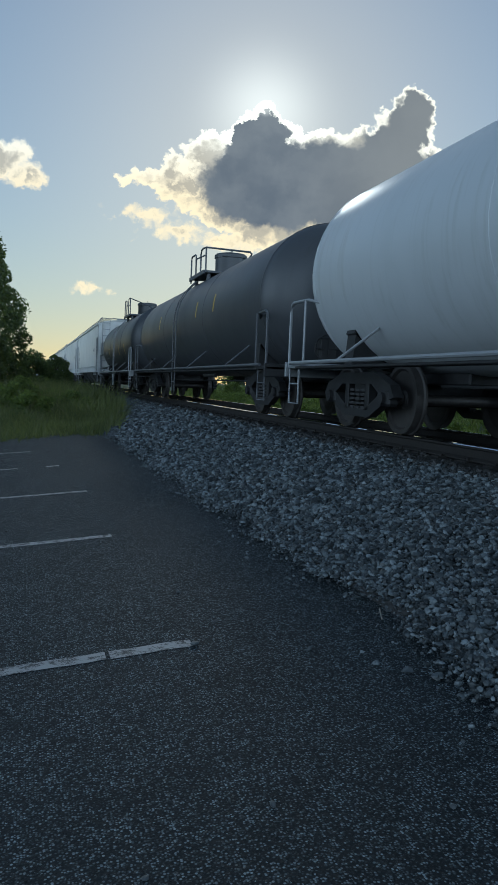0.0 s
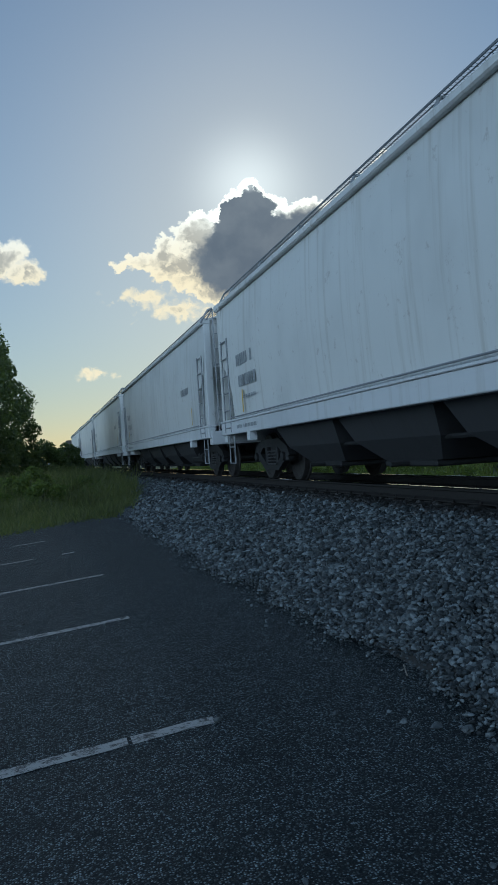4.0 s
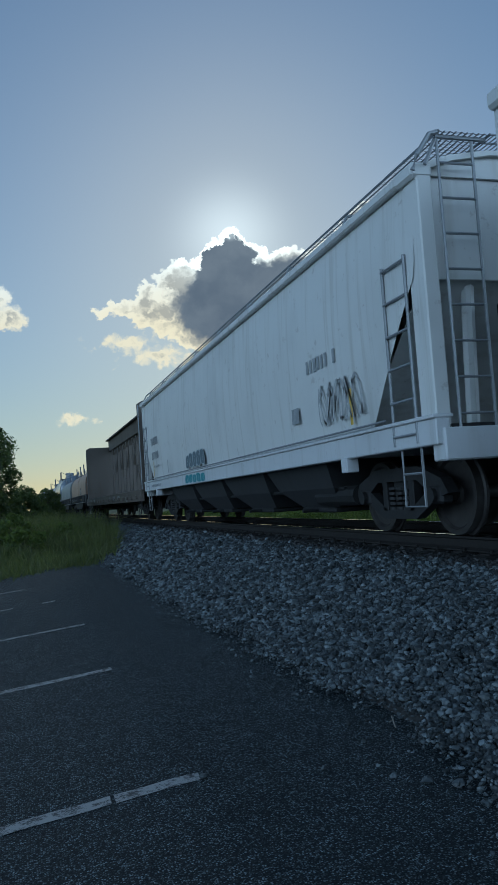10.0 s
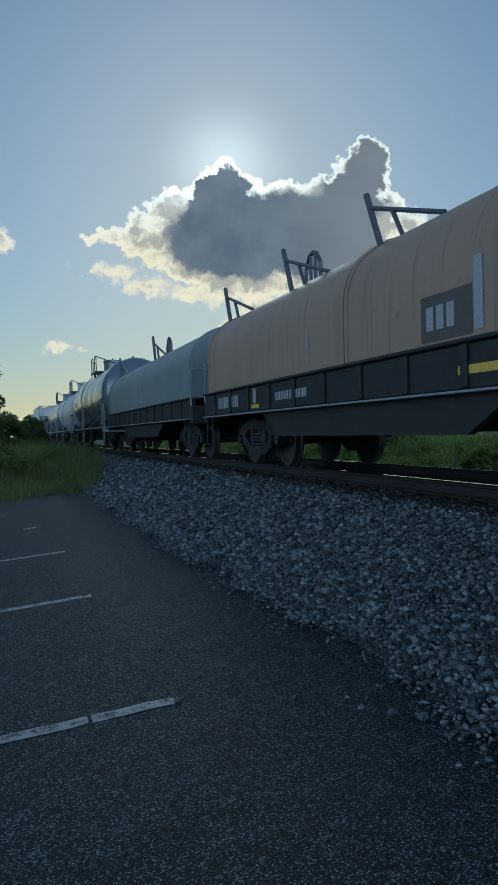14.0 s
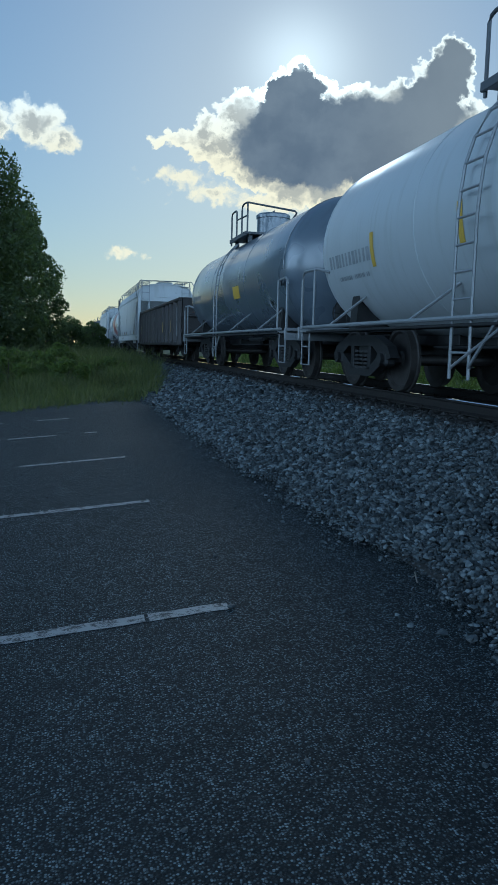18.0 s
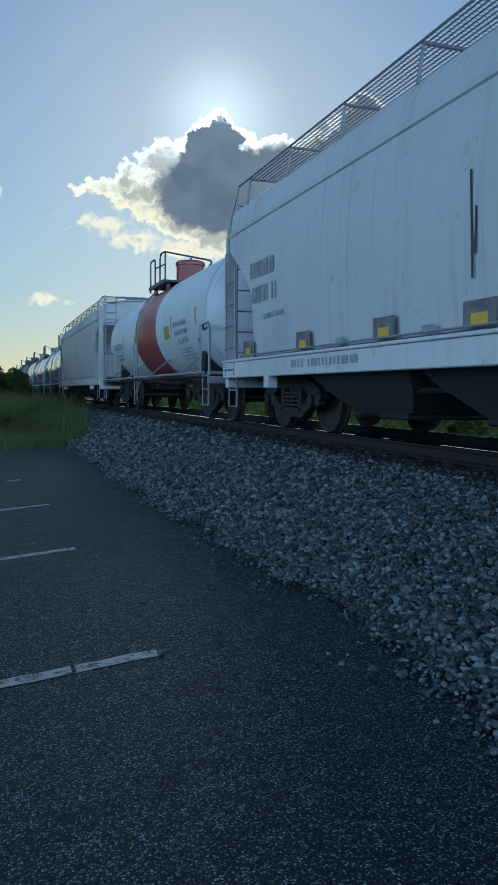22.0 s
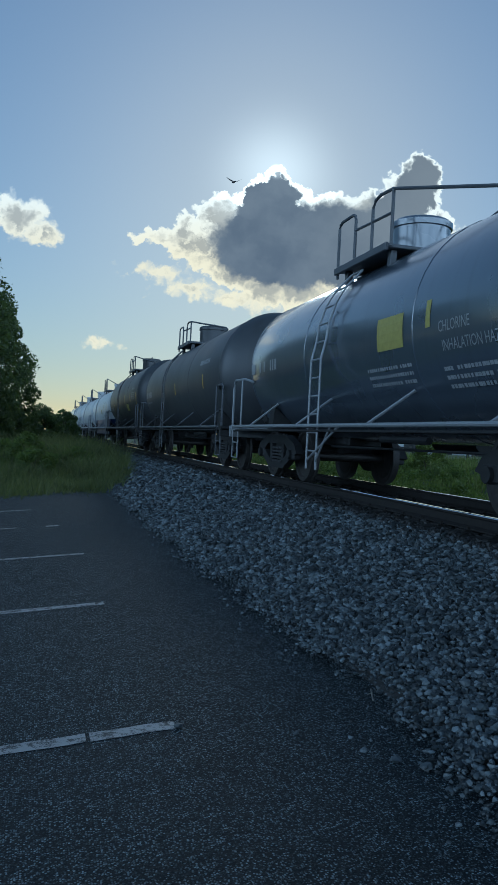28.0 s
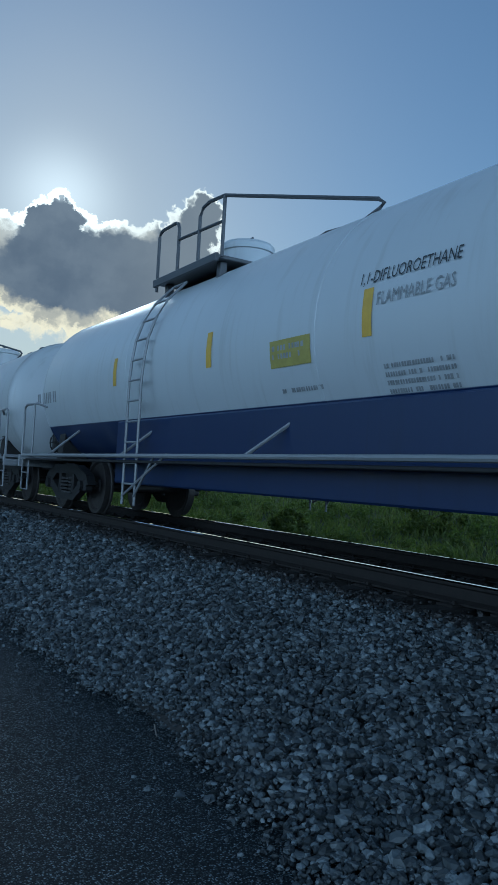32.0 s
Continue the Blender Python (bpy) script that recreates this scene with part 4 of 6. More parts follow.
def bogie(car, y):
    b = part("bogie", BOGIE[3], None, car, at=pose(0, y, 0))
    for x in (-0.99, 0.99):
        part("side_frame", BOGIE[0], None, b, at=pose(x, 0, 0))
        tagged(part("spring", BOGIE[2], None, b, at=pose(x, 0, 0)), kind="stuff")
    for k, dy in enumerate((-0.89, 0.89)):
        w = part("wheelset", BOGIE[1], None, b, at=pose(0, dy, WHEEL_R))
        WHEELS[k].append(w)


def couplers(car, L):
    for s in (-1, 1):
        c = Shape().box(-0.11, 0.11, min(s * (L / 2 - 0.6), s * (L / 2 + 0.42)), max(s * (L / 2 - 0.6), s * (L / 2 + 0.42)), 0.74, 0.96, 0.03)
        y = s * (L / 2 + 0.5)
        c.box(-0.17, 0.05, y - 0.14, y + 0.14, 0.70, 1.0, 0.05)
        part("coupler", c, IRON, car)
        part("brake_hose", Shape().tube([(0.25, s * (L / 2), 0.85), (0.27, s * (L / 2 + 0.2), 0.55), (0.2, s * (L / 2 + 0.45), 0.5)], 0.022, 6), IRON, car)


def steps(car, x, y, z, mat, drop=0.55, wide=0.42, rungs=2):
    """A stirrup step that hangs below the sill."""
    s = Shape()
    s.tube([(x, y - wide / 2, z), (x, y - wide / 2, z - drop), (x, y + wide / 2, z - drop), (x, y + wide / 2, z)], 0.016, 6)
    if rungs > 1:
        s.rod((x, y - wide / 2, z - drop * 0.45), (x, y + wide / 2, z - drop * 0.45), 0.014, 6)
    part("step", s, mat, car)


def wheel_brake(car, x, y, z, s):
    k = 16
    w = Shape()
    w.tube([(x + 0.26 * math.cos(2 * math.pi * j / k), y, z + 0.26 * math.sin(2 * math.pi * j / k)) for j in range(k + 1)], 0.016, 6)
    for j in range(4):
        w.rod((x, y, z), (x + 0.26 * math.cos(math.pi * j / 2), y, z + 0.26 * math.sin(math.pi * j / 2)), 0.012, 5)
    part("brake_wheel", w, IRON, car)
    part("brake_box", Shape().box(x - 0.16, x + 0.16, min(y, y - s * 0.2), max(y, y - s * 0.2), z - 0.2, z + 0.2, 0.03), IRON, car)


def car_at(name, u0, u1, label, category):
    car = thing(name, pose(TRACK_X, (u0 + u1) / 2, RAIL_Z), label, category, "cars of the freight train")
    CARS.append(car)
    return car, u1 - u0, (u0 + u1) / 2


# flat marks on a curved or straight near side
class Side:
    """Places marks on the camera's side of a car: a tank of radius r about height zc, or a flat wall at x."""

    def __init__(self, car, mid, r=0.0, zc=0.0, x=0.0):
        self.car, self.mid, self.r, self.zc, self.x = car, mid, r, zc, x

    def at(self, z, lift=0.004):
        if not self.r:
            return -self.x - lift
        return -math.sqrt(max(1e-4, (self.r + lift) ** 2 - (z - self.zc) ** 2))

    def patch(self, name, u0, u1, z0, z1, mat, label="", lift=0.004, lean=0.0):
        s = Shape()
        n = max(1, int((z1 - z0) / 0.09))
        rows = [[(self.at(z0 + (z1 - z0) * k / n, lift), u - self.mid + lean * k / n, z0 + (z1 - z0) * k / n) for u in (u0, u1)] for k in range(n + 1)]
        s.loft(rows, close=False, caps=False)
        return part(name, s, mat, self.car, label)

    def diamond(self, u, z, h, mat, ink, lift=0.006):
        s = Shape()
        s.face(*[(self.at(b, lift), a - self.mid, b) for a, b in ((u, z - h), (u - h, z), (u, z + h), (u + h, z))])
        p = part("placard", s, mat, self.car, "white diamond hazard placard")
        k = Shape()
        for j in (-1, 0, 1):
            k.face(*[(self.at(b, lift + 0.003), a - self.mid, b) for a, b in ((u - 0.09 + 0.07 * j, z - 0.04), (u - 0.05 + 0.07 * j, z - 0.04), (u - 0.05 + 0.07 * j, z + 0.05), (u - 0.09 + 0.07 * j, z + 0.05))])
        part("placard_mark", k, ink, p)

    def bars(self, u0, u1, z, h, mat, seed=0, words=6):
        """Unreadable stencil work: one row of short bars."""
        rng = random.Random(seed)
        s, u = Shape(), u0
        step = (u1 - u0) / (words * 3)
        while abs(u - u0) < abs(u1 - u0) - abs(step):
            w = step * rng.uniform(0.5, 0.95)
            if rng.random() > 0.14:
                s.face(*[(self.at(b), a - self.mid, b) for a, b in ((u, z), (u + w, z), (u + w, z + h), (u, z + h))])
            u += step
        tagged(part("stencil", s, FADED if mat is LETTER else mat, self.car), kind="stuff")

    def text(self, words, u, z, size, mat, squeeze=0.75):
        """Lettering that reads forwards from u."""
        cu = bpy.data.curves.new("lettering", "FONT")
        cu.body, cu.size, cu.resolution_u = words, size, 2
        tmp = bpy.data.objects.new("lettering", cu)
        me = bpy.data.meshes.new_from_object(tmp)
        bpy.data.objects.remove(tmp)
        bpy.data.curves.remove(cu)
        me.materials.clear()
        me.materials.append(mat)
        zz = z + size * 0.35
        if self.r:
            sn = (zz - self.zc) / self.r
            cs = math.sqrt(1 - sn * sn)
        else:
            sn, cs = 0.0, 1.0
        m = Matrix(((0, sn, -cs, self.at(zz, 0.008) - sn * size * 0.35), (-1, 0, 0, u - self.mid), (0, cs, sn, z), (0, 0, 0, 1)))
        me.transform(m @ Matrix.Diagonal((squeeze, 1, 1, 1)))
        part("lettering", me, None, self.car)

    def bubbles(self, u0, u1, z0, z1, fill, line, n, seed):
        """A sprayed row of fat rounded shapes, filled, with pale outlines."""
        rng = random.Random(seed)
        step = (u1 - u0) / n
        for k in range(n):
            c, w = u0 + step * (k + 0.5), abs(step) * 0.58
            lo, hi = z0 + 0.06 * rng.random() * (z1 - z0), z1 - 0.16 * rng.random() * (z1 - z0)
            m, tall, lean = (lo + hi) / 2, (hi - lo) / 2, rng.uniform(-0.05, 0.1)
            rim = []
            for j in range(20):
                a = 2 * math.pi * j / 20
                ca, sa = math.cos(a), math.sin(a)
                rim.append((c + w * math.copysign(abs(ca) ** 0.7, ca) * rng.uniform(0.93, 1.0) + lean * sa, m + tall * math.copysign(abs(sa) ** 0.7, sa)))
            flat = lambda q, lift, k=k: [(-self.x - lift - 0.0007 * k, a - self.mid, b) for a, b in q]  # noqa: E731
            part("graffiti", Shape().face(*flat(rim, 0.003)), fill, self.car, "sprayed graffiti with pale outlines")
            inner = [(c + (a - c) * 0.84, m + (b - m) * 0.90) for a, b in rim]
            part("graffiti_outline", Shape().loft([flat(rim, 0.0045), flat(inner, 0.0045)], caps=False), line, self.car)
            stroke = [(c + rng.uniform(-0.3, 0.3) * w, lo + (hi - lo) * (0.25 + 0.16 * j)) for j in range(4)]
            part("graffiti_outline", Shape().loft([flat([(a - 0.012, b) for a, b in stroke], 0.0045), flat([(a + 0.012, b) for a, b in stroke], 0.0045)], close=False, caps=False), line, self.car)

    def scrawl(self, u0, u1, z0, z1, mat, seed, loops=6, w=0.035):
        """A sprayed tag: looping flat strokes."""
        rng = random.Random(seed)
        s = Shape()
        for k in range(loops):
            cu, cz = u0 + (u1 - u0) * (k + 0.5) / loops, (z0 + z1) / 2
            pts = []
            for j in range(13):
                a = rng.uniform(0.8, 1.2) * j * 0.62 + k
                pts.append((cu + (u1 - u0) / loops * (0.62 * math.cos(a)), cz + (z1 - z0) * 0.46 * math.sin(a * 1.2 + k)))
            for (a, b), (c, d) in zip(pts, pts[1:]):
                n = Vector((d - b, a - c)).normalized() * w / 2
                s.face(*[(-self.x - 0.004 - 0.001 * (k % 3), p - self.mid, q) for p, q in ((a - n.x, b - n.y), (c - n.x, d - n.y), (c + n.x, d + n.y), (a + n.x, b + n.y))])
        part("graffiti", s, mat, self.car, "sprayed graffiti")


SLAT = Shape().box(-0.92, 0.92, -0.02, 0.02, -0.004, 0.025).mesh("slat", DARKRAIL)


def tank_car(u0, u1, label, paints, r=1.40, top=3.72, plat=2.2, rail=GREYRAIL, band=None, dome_r=0.46, dome_h=0.62, low_rail=True, hoop=True, skirt=None, truck=1.72):
    """A pressure tank car: shell with dished heads, saddles, running gear, top platform with housing and railings, ladder, side rails."""
    car, L, mid = car_at("tank_car", u0, u1, label, "tank car")
    zc = top - r
    half = L / 2 - 0.16
    dish = r * 0.50
    prof = [(-half + dish * (1 - math.cos(math.pi / 2 * k / 9)), max(0.02, r * math.sin(math.pi / 2 * k / 9))) for k in range(10)]
    cuts = [-half * 0.6, -half * 0.2, half * 0.2, half * 0.6]
    if band:
        cuts = sorted(cuts + [band[0] - mid, band[1] - mid])
    body = prof + [(y, r) for y in cuts] + [(-y, q) for y, q in reversed(prof)]
    slots = [1 if band and band[0] - mid - 1e-6 <= (a[0] + b[0]) / 2 <= band[1] - mid + 1e-6 else 0 for a, b in zip(body, body[1:])]
    part("tank", Shape().loft([ring(y, q, zc) for y, q in body], slots=slots), paints if isinstance(paints, list) else [paints], car, smooth=30)
    skin = paints[0] if isinstance(paints, list) else paints
    for y in (-half + dish, -half * 0.33, half * 0.33, half - dish):
        part("weld_band", Shape().loft([ring(y - 0.03, r + 0.001, zc), ring(y - 0.022, r + 0.007, zc), ring(y + 0.022, r + 0.007, zc), ring(y + 0.03, r + 0.001, zc)], caps=False), skin, car, smooth=20)
    for s in (-1, 1):
        yt = s * (L / 2 - truck)
        bogie(car, yt)
        saddle = Shape()
        low = zc - r
        saddle.prism([(-1.2, 0.86), (1.2, 0.86), (1.15, zc - 0.55 * r), (0.82 * r, zc - 0.62 * r), (0.4 * r, low + 0.06), (0, low - 0.01), (-0.4 * r, low + 0.06), (-0.82 * r, zc - 0.62 * r), (-1.15, zc - 0.55 * r)], "y", yt - 0.14, yt + 0.14)
        part("saddle", saddle, IRON, car)
        part("stub_sill", Shape().box(-0.30, 0.30, min(s * (L / 2 - 3.4), s * (L / 2 - 0.05)), max(s * (L / 2 - 3.4), s * (L / 2 - 0.05)), 0.66, 0.96, 0.02), IRON, car)
        ends = Shape().box(-1.52, 1.52, min(s * (L / 2 - 0.62), s * L / 2), max(s * (L / 2 - 0.62), s * L / 2), 0.85, 0.90, 0.01)
        ends.box(-1.55, 1.55, min(s * (L / 2 - 0.06), s * L / 2), max(s * (L / 2 - 0.06), s * L / 2), 0.72, 0.95, 0.01)
        part("end_sill", ends, rail if rail is GREYRAIL else IRON, car)
        for x in (-1.5, 1.5):
            if hoop:
                y0, y1 = s * (L / 2 - 0.08), s * (L / 2 - 0.72)
                part("end_handrail", Shape().tube([(x, y0, 0.9), (x, y0, 1.72), (x, y0 - s * 0.03, 1.83), (x, y0 - s * 0.12, 1.87), (x * 0.97, y1, 1.87), (x * 0.9, y1 - s * 0.3, 1.80)], 0.024, 7), rail, car)
                part("end_handrail", Shape().tube([(x, y1, 0.9), (x, y1, 1.86)], 0.02, 6), rail, car)
            steps(car, x, s * (L / 2 - 0.34), 0.86, rail)
    for x in (-1.55, 1.55):
        part("side_rail", Shape().rod((x, -L / 2 + 0.3, 0.93), (x, L / 2 - 0.3, 0.93), 0.028, 8), rail, car)
        for k in range(4):
            y = -L / 2 + L * (k + 0.72) / 4.3
            out = math.sqrt(max(0.0, r * r - (1.36 - zc) ** 2))
            part("rail_brace", Shape().rod((x, y, 0.93), (math.copysign(min(abs(x) - 0.05, out), x), y - 0.45, 1.36), 0.02, 6), rail, car)
        part("running_board", Shape().box(min(x, x * 0.83), max(x, x * 0.83), -L / 2 + 0.5, L / 2 - 0.5, 0.84, 0.875, 0.008), IRON, car)
    if skirt:
        for x0, x1 in ((-1.27, -1.21), (1.21, 1.27)):
            part("jacket_skirt", Shape().box(x0, x1, -L / 2 + 0.7, L / 2 - 4.2, 0.56, 1.44, 0.02), skirt, car, "deep blue lower skirt")
    # under the belly: reservoir, cylinder, rods
    part("air_reservoir", Shape().rod((0.45, -0.6, 0.80), (0.45, 0.6, 0.80), 0.15, 12), IRON, car, smooth=40)
    part("brake_rigging", Shape().rod((-0.45, -L / 2 + 3, 0.66), (-0.45, L / 2 - 3, 0.64), 0.02, 6).rod((-0.6, -1.0, 0.78), (-0.6, 0.4, 0.78), 0.05, 8), IRON, car)
    couplers(car, L)
    wheel_brake(car, -0.35, -L / 2 + 0.06, 1.25, -1)
    # top works
    rear = plat - 0.42                           # rear end of the platform, from the middle
    front = plat - 2.3
    tall = 0.72 if rail is GREYRAIL else 0.60
    deck = top - 0.09
    floor = Shape().box(-0.95, 0.95, front, rear, deck, deck + 0.05, 0.01)
    floor.box(-0.98, -0.93, front, rear, deck - 0.04, deck + 0.07, 0.01).box(0.93, 0.98, front, rear, deck - 0.04, deck + 0.07, 0.01)
    stage = part("platform", floor, DARKRAIL, car)
    for k in range(9):
        part("slat", SLAT, None, stage, at=pose(0, front + (rear - front) * (k + 0.5) / 9, deck + 0.05))
    yc = plat - 1.40
    for x in (-0.85, 0.75):
        for y in (front + 0.1, rear - 0.25):
            part("platform_bracket", Shape().box(x, x + 0.1, y, y + 0.1, zc + r * 0.75, deck, 0.01), DARKRAIL, car)
    zt = top - 0.04
    house = [(0.02, zt + dome_h), (dome_r * 0.9, zt + dome_h), (dome_r, zt + dome_h - 0.04), (dome_r, zt + dome_h - 0.12), (dome_r * 0.94, zt + dome_h - 0.13), (dome_r * 0.94, zt + 0.10), (dome_r * 1.06, zt + 0.06), (dome_r * 1.06, zt - 0.10)]
    part("valve_housing", Shape().loft([[(q * math.cos(2 * math.pi * j / 28), yc + q * math.sin(2 * math.pi * j / 28), z) for j in range(28)] for q, z in house]), paints[1] if isinstance(paints, list) and len(paints) > 1 else skin, car, smooth=35)
    part("housing_handle", Shape().tube([(0, yc - 0.13, zt + dome_h - 0.01), (0, yc - 0.13, zt + dome_h + 0.08), (0, yc + 0.13, zt + dome_h + 0.08), (0, yc + 0.13, zt + dome_h - 0.01)], 0.014, 6), DARKRAIL, car)
    for x in (-0.93, 0.93):
        z0 = deck + 0.05
        part("platform_railing", Shape().tube([(x, rear - 0.04, z0 - 0.15), (x, rear - 0.04, z0 + tall - 0.08), (x, rear - 0.08, z0 + tall - 0.02), (x, rear - 0.16, z0 + tall), (x, rear - 0.58, z0 + tall), (x, rear - 0.65, z0 + tall - 0.03), (x, rear - 0.69, z0 + tall - 0.1), (x, rear - 0.69, z0)], 0.024, 7), DARKRAIL, car)
        part("platform_railing", Shape().tube([(x, rear - 1.30, z0), (x, rear - 1.30, z0 + tall - 0.10), (x, rear - 1.38, z0 + tall), (x, rear - 1.55, z0 + tall + 0.03), (x, rear - 1.95, z0 + tall), (x * 0.36, rear - 4.16, top + 0.15), (x * 0.33, rear - 4.22, top + 0.10), (x * 0.34, rear - 4.16, top + 0.05), (x * 0.38, rear - 3.85, top - 0.06)], 0.024, 7), DARKRAIL, car)
        part("railing_post", Shape().rod((x, rear - 1.95, z0 - 0.05), (x, rear - 1.95, z0 + tall), 0.024, 7), DARKRAIL, car)
        part("middle_rail", Shape().rod((x, rear - 0.69, z0 + 0.46), (x, rear - 1.95, z0 + 0.40), 0.02, 6), DARKRAIL, car)
    # a braced step frame hangs under the near ladder
    if rail is GREYRAIL:
        for sx in (-1.53, 1.53):
            yb = rear - 0.88
            part("step_brace", Shape().rod((sx, yb + 0.15, 0.42), (sx, yb - 1.1, 0.95), 0.018, 6).rod((sx, yb - 0.2, 0.42), (sx, yb - 0.75, 0.93), 0.018, 6), rail, car)
    # ladders bend round the shell
    for sx in (-1, 1):
        lad = Shape()
        yl = rear - 0.88
        arc = []
        for k in range(12):
            z = 0.30 + (top - 0.25 - 0.30) * k / 11
            out = 1.52 if z < zc else max(0.93, math.sqrt(max(0.05, (r + 0.10) ** 2 - (z - zc) ** 2)))
            arc.append((sx * out, z))
        for dy in (-0.2, 0.2):
            lad.tube([(x, yl + dy, z) for x, z in arc], 0.018, 6)
        part("ladder", lad, rail if rail is GREYRAIL else DARKRAIL, car)
        for x, z in arc[1:]:
            part("rung", Shape().rod((x, yl - 0.2, z), (x, yl + 0.2, z), 0.014, 6), rail if rail is GREYRAIL else DARKRAIL, car)
    return car, mid, Side(car, mid, r, zc)


def hopper_car(u0, u1, label, skin=HOPPER, round_cut=False, bays=4, eave=3.72, deck=4.14, sill=0.96, bowed=False):
    """A covered hopper: bulged side sheets cut away at the ends, slope sheets, discharge gates, corner posts, ladders, roof walkways."""
    car, L, mid = car_at("hopper_car", u0, u1, label, "hopper car")
    h = L / 2 - 0.08
    z0, z1 = sill + 0.32, eave

    def cut(z):
        """How far the side sheet stays back from the end, at a height."""
        if round_cut:
            t = max(0.0, min(1.0, (z1 - 0.25 - z) / (z1 - 0.25 - 1.9)))
            return 0.16 + 1.30 * math.sin(math.pi / 2 * t) ** 1.15
        if bowed:
            return 0.16 + 0.78 * math.sin(math.pi / 2 * max(0.0, min(1.0, (2.62 - z) / 0.9))) ** 1.1
        return 0.16 + 1.28 * max(0.0, min(1.0, (2.72 - z) / (2.72 - z0)))

    for sx in (-1, 1):
        rows = []
        for k in range(15):
            z = z0 + (z1 - z0) * k / 14
            x = sx * (1.49 + 0.055 * math.sin(math.pi * (z - z0) / (z1 - z0)))
            lim = h - cut(z)
            rows.append([(x, -lim + 2 * lim * j / 12, z) for j in range(13)])
        part("side_sheet", Shape().loft(rows, close=False, caps=False), skin, car, smooth=40)
        beam = Shape().box(min(sx * 1.40, sx * 1.56), max(sx * 1.40, sx * 1.56), -L / 2 + 0.05, L / 2 - 0.05, sill, sill + 0.26, 0.012)
        beam.box(min(sx * 1.36, sx * 1.585), max(sx * 1.36, sx * 1.585), -L / 2 + 0.05, L / 2 - 0.05, sill + 0.26, sill + 0.30, 0.008)
        part("side_sill", beam, SILLW, car)
        part("sill_lip", Shape().rod((sx * 1.575, -h + 1.0, sill + 0.34), (sx * 1.575, h - 1.0, sill + 0.34), 0.014, 6), GREYRAIL, car)
        part("eave_rail", Shape().box(min(sx * 1.44, sx * (1.515 if round_cut else 1.58)), max(sx * 1.44, sx * (1.515 if round_cut else 1.58)), -h, h, eave - 0.06, eave + 0.05, 0.02), skin, car)
    # half outline of the roof; round-sided cars have a tall rounded shoulder
    arch = [(1.50, 0.02), (1.44, 0.26), (1.34, 0.44), (1.18, 0.56), (0.7, 0.66), (0, 0.70)] if round_cut else [(1.56, 0.02), (1.15, (deck - eave) * 0.48), (0.7, (deck - eave) * 0.71), (0, (deck - eave) * 0.79)]
    top = eave + arch[-1][1]
    crown = [(-x, eave + z) for x, z in arch] + [(x, eave + z) for x, z in reversed(arch[:-1])]
    part("roof", Shape().prism(crown + [(x * 0.96, z - 0.05) for x, z in reversed(crown)], "y", -h, h), skin, car, smooth=30)
    n = 10
    for k in range(n):
        y = -h + 0.9 + (2 * h - 1.8) * k / (n - 1)
        part("hatch", Shape().box(-0.42, 0.42, y - 0.62, y + 0.62, top - 0.02, top + 0.10, 0.04), skin, car)
    # open grating: thin flat bars that the sky shows through
    for sx in (-1, 1):
        w0, w1 = sorted((sx * 1.32, sx * 0.74))
        y0, y1 = -h - 0.15, h - 0.55
        board, m = Shape(), int((y1 - y0) / 0.062)
        for k in range(m):
            y = y0 + (y1 - y0) * k / m
            for q in range(9):
                a, b = w0 + (w1 - w0) * q / 9, w0 + (w1 - w0) * (q + 1) / 9
                up = (k + q) % 2 * 0.031
                board.face((a, y + up, deck), (a, y + up + 0.014, deck), (b, y + 0.045 - up, deck), (b, y + 0.031 - up, deck))
        for j in range(10):
            x = w0 + (w1 - w0) * j / 9
            board.box(x - 0.007, x + 0.007, y0, y1, deck - 0.004, deck + 0.004)
        board.box(w0 - 0.012, w0 + 0.004, y0, y1, deck - 0.012, deck + 0.012).box(w1 - 0.004, w1 + 0.012, y0, y1, deck - 0.012, deck + 0.012)
        part("roof_walkway", board, GRATE, car)
        for k in range(9):
            y = y0 + 0.1 + (y1 - y0 - 0.2) * k / 8
            foot = 1.45 if not round_cut else 1.36
            part("walkway_bracket", Shape().rod((sx * 1.30, y, deck), (sx * foot, y, eave + (0.02 if not round_cut else 0.42)), 0.02, 6).box(min(sx * 0.74, sx * 1.32), max(sx * 0.74, sx * 1.32), y - 0.02, y + 0.02, deck - 0.03, deck - 0.004), GREYRAIL, car)
        part("walkway_brace", Shape().tube([(sx * 1.32, y1, deck), (sx * 1.40, y1 + 0.22, deck - 0.06), (sx * 1.52, y1 + 0.40, eave + 0.02)], 0.02, 6), GREYRAIL, car)
    for y0, y1 in ((-h - 0.15, -h + 0.40), (h - 0.95, h - 0.40)):
        board = Shape()
        for k in range(28):
            x = -0.74 + 1.48 * k / 27
            board.box(x - 0.006, x + 0.006, y0, y1, deck - 0.003, deck + 0.003)
        for y in (y0, y0 + (y1 - y0) / 3, y0 + (y1 - y0) * 2 / 3, y1):
            board.box(-0.74, 0.74, y - 0.008, y + 0.008, deck - 0.012, deck + 0.004)
        part("cross_walkway", board, GRATE, car)
    for sx in (-1, 1):
        part("roof_grab", Shape().tube([(sx * 1.32, -h - 0.12, deck), (sx * 1.42, -h - 0.12, deck - 0.03), (sx * 1.56, -h - 0.10, deck - 0.24), (sx * 1.60, -h - 0.06, eave - 0.05)], 0.026, 7), GREYRAIL, car)
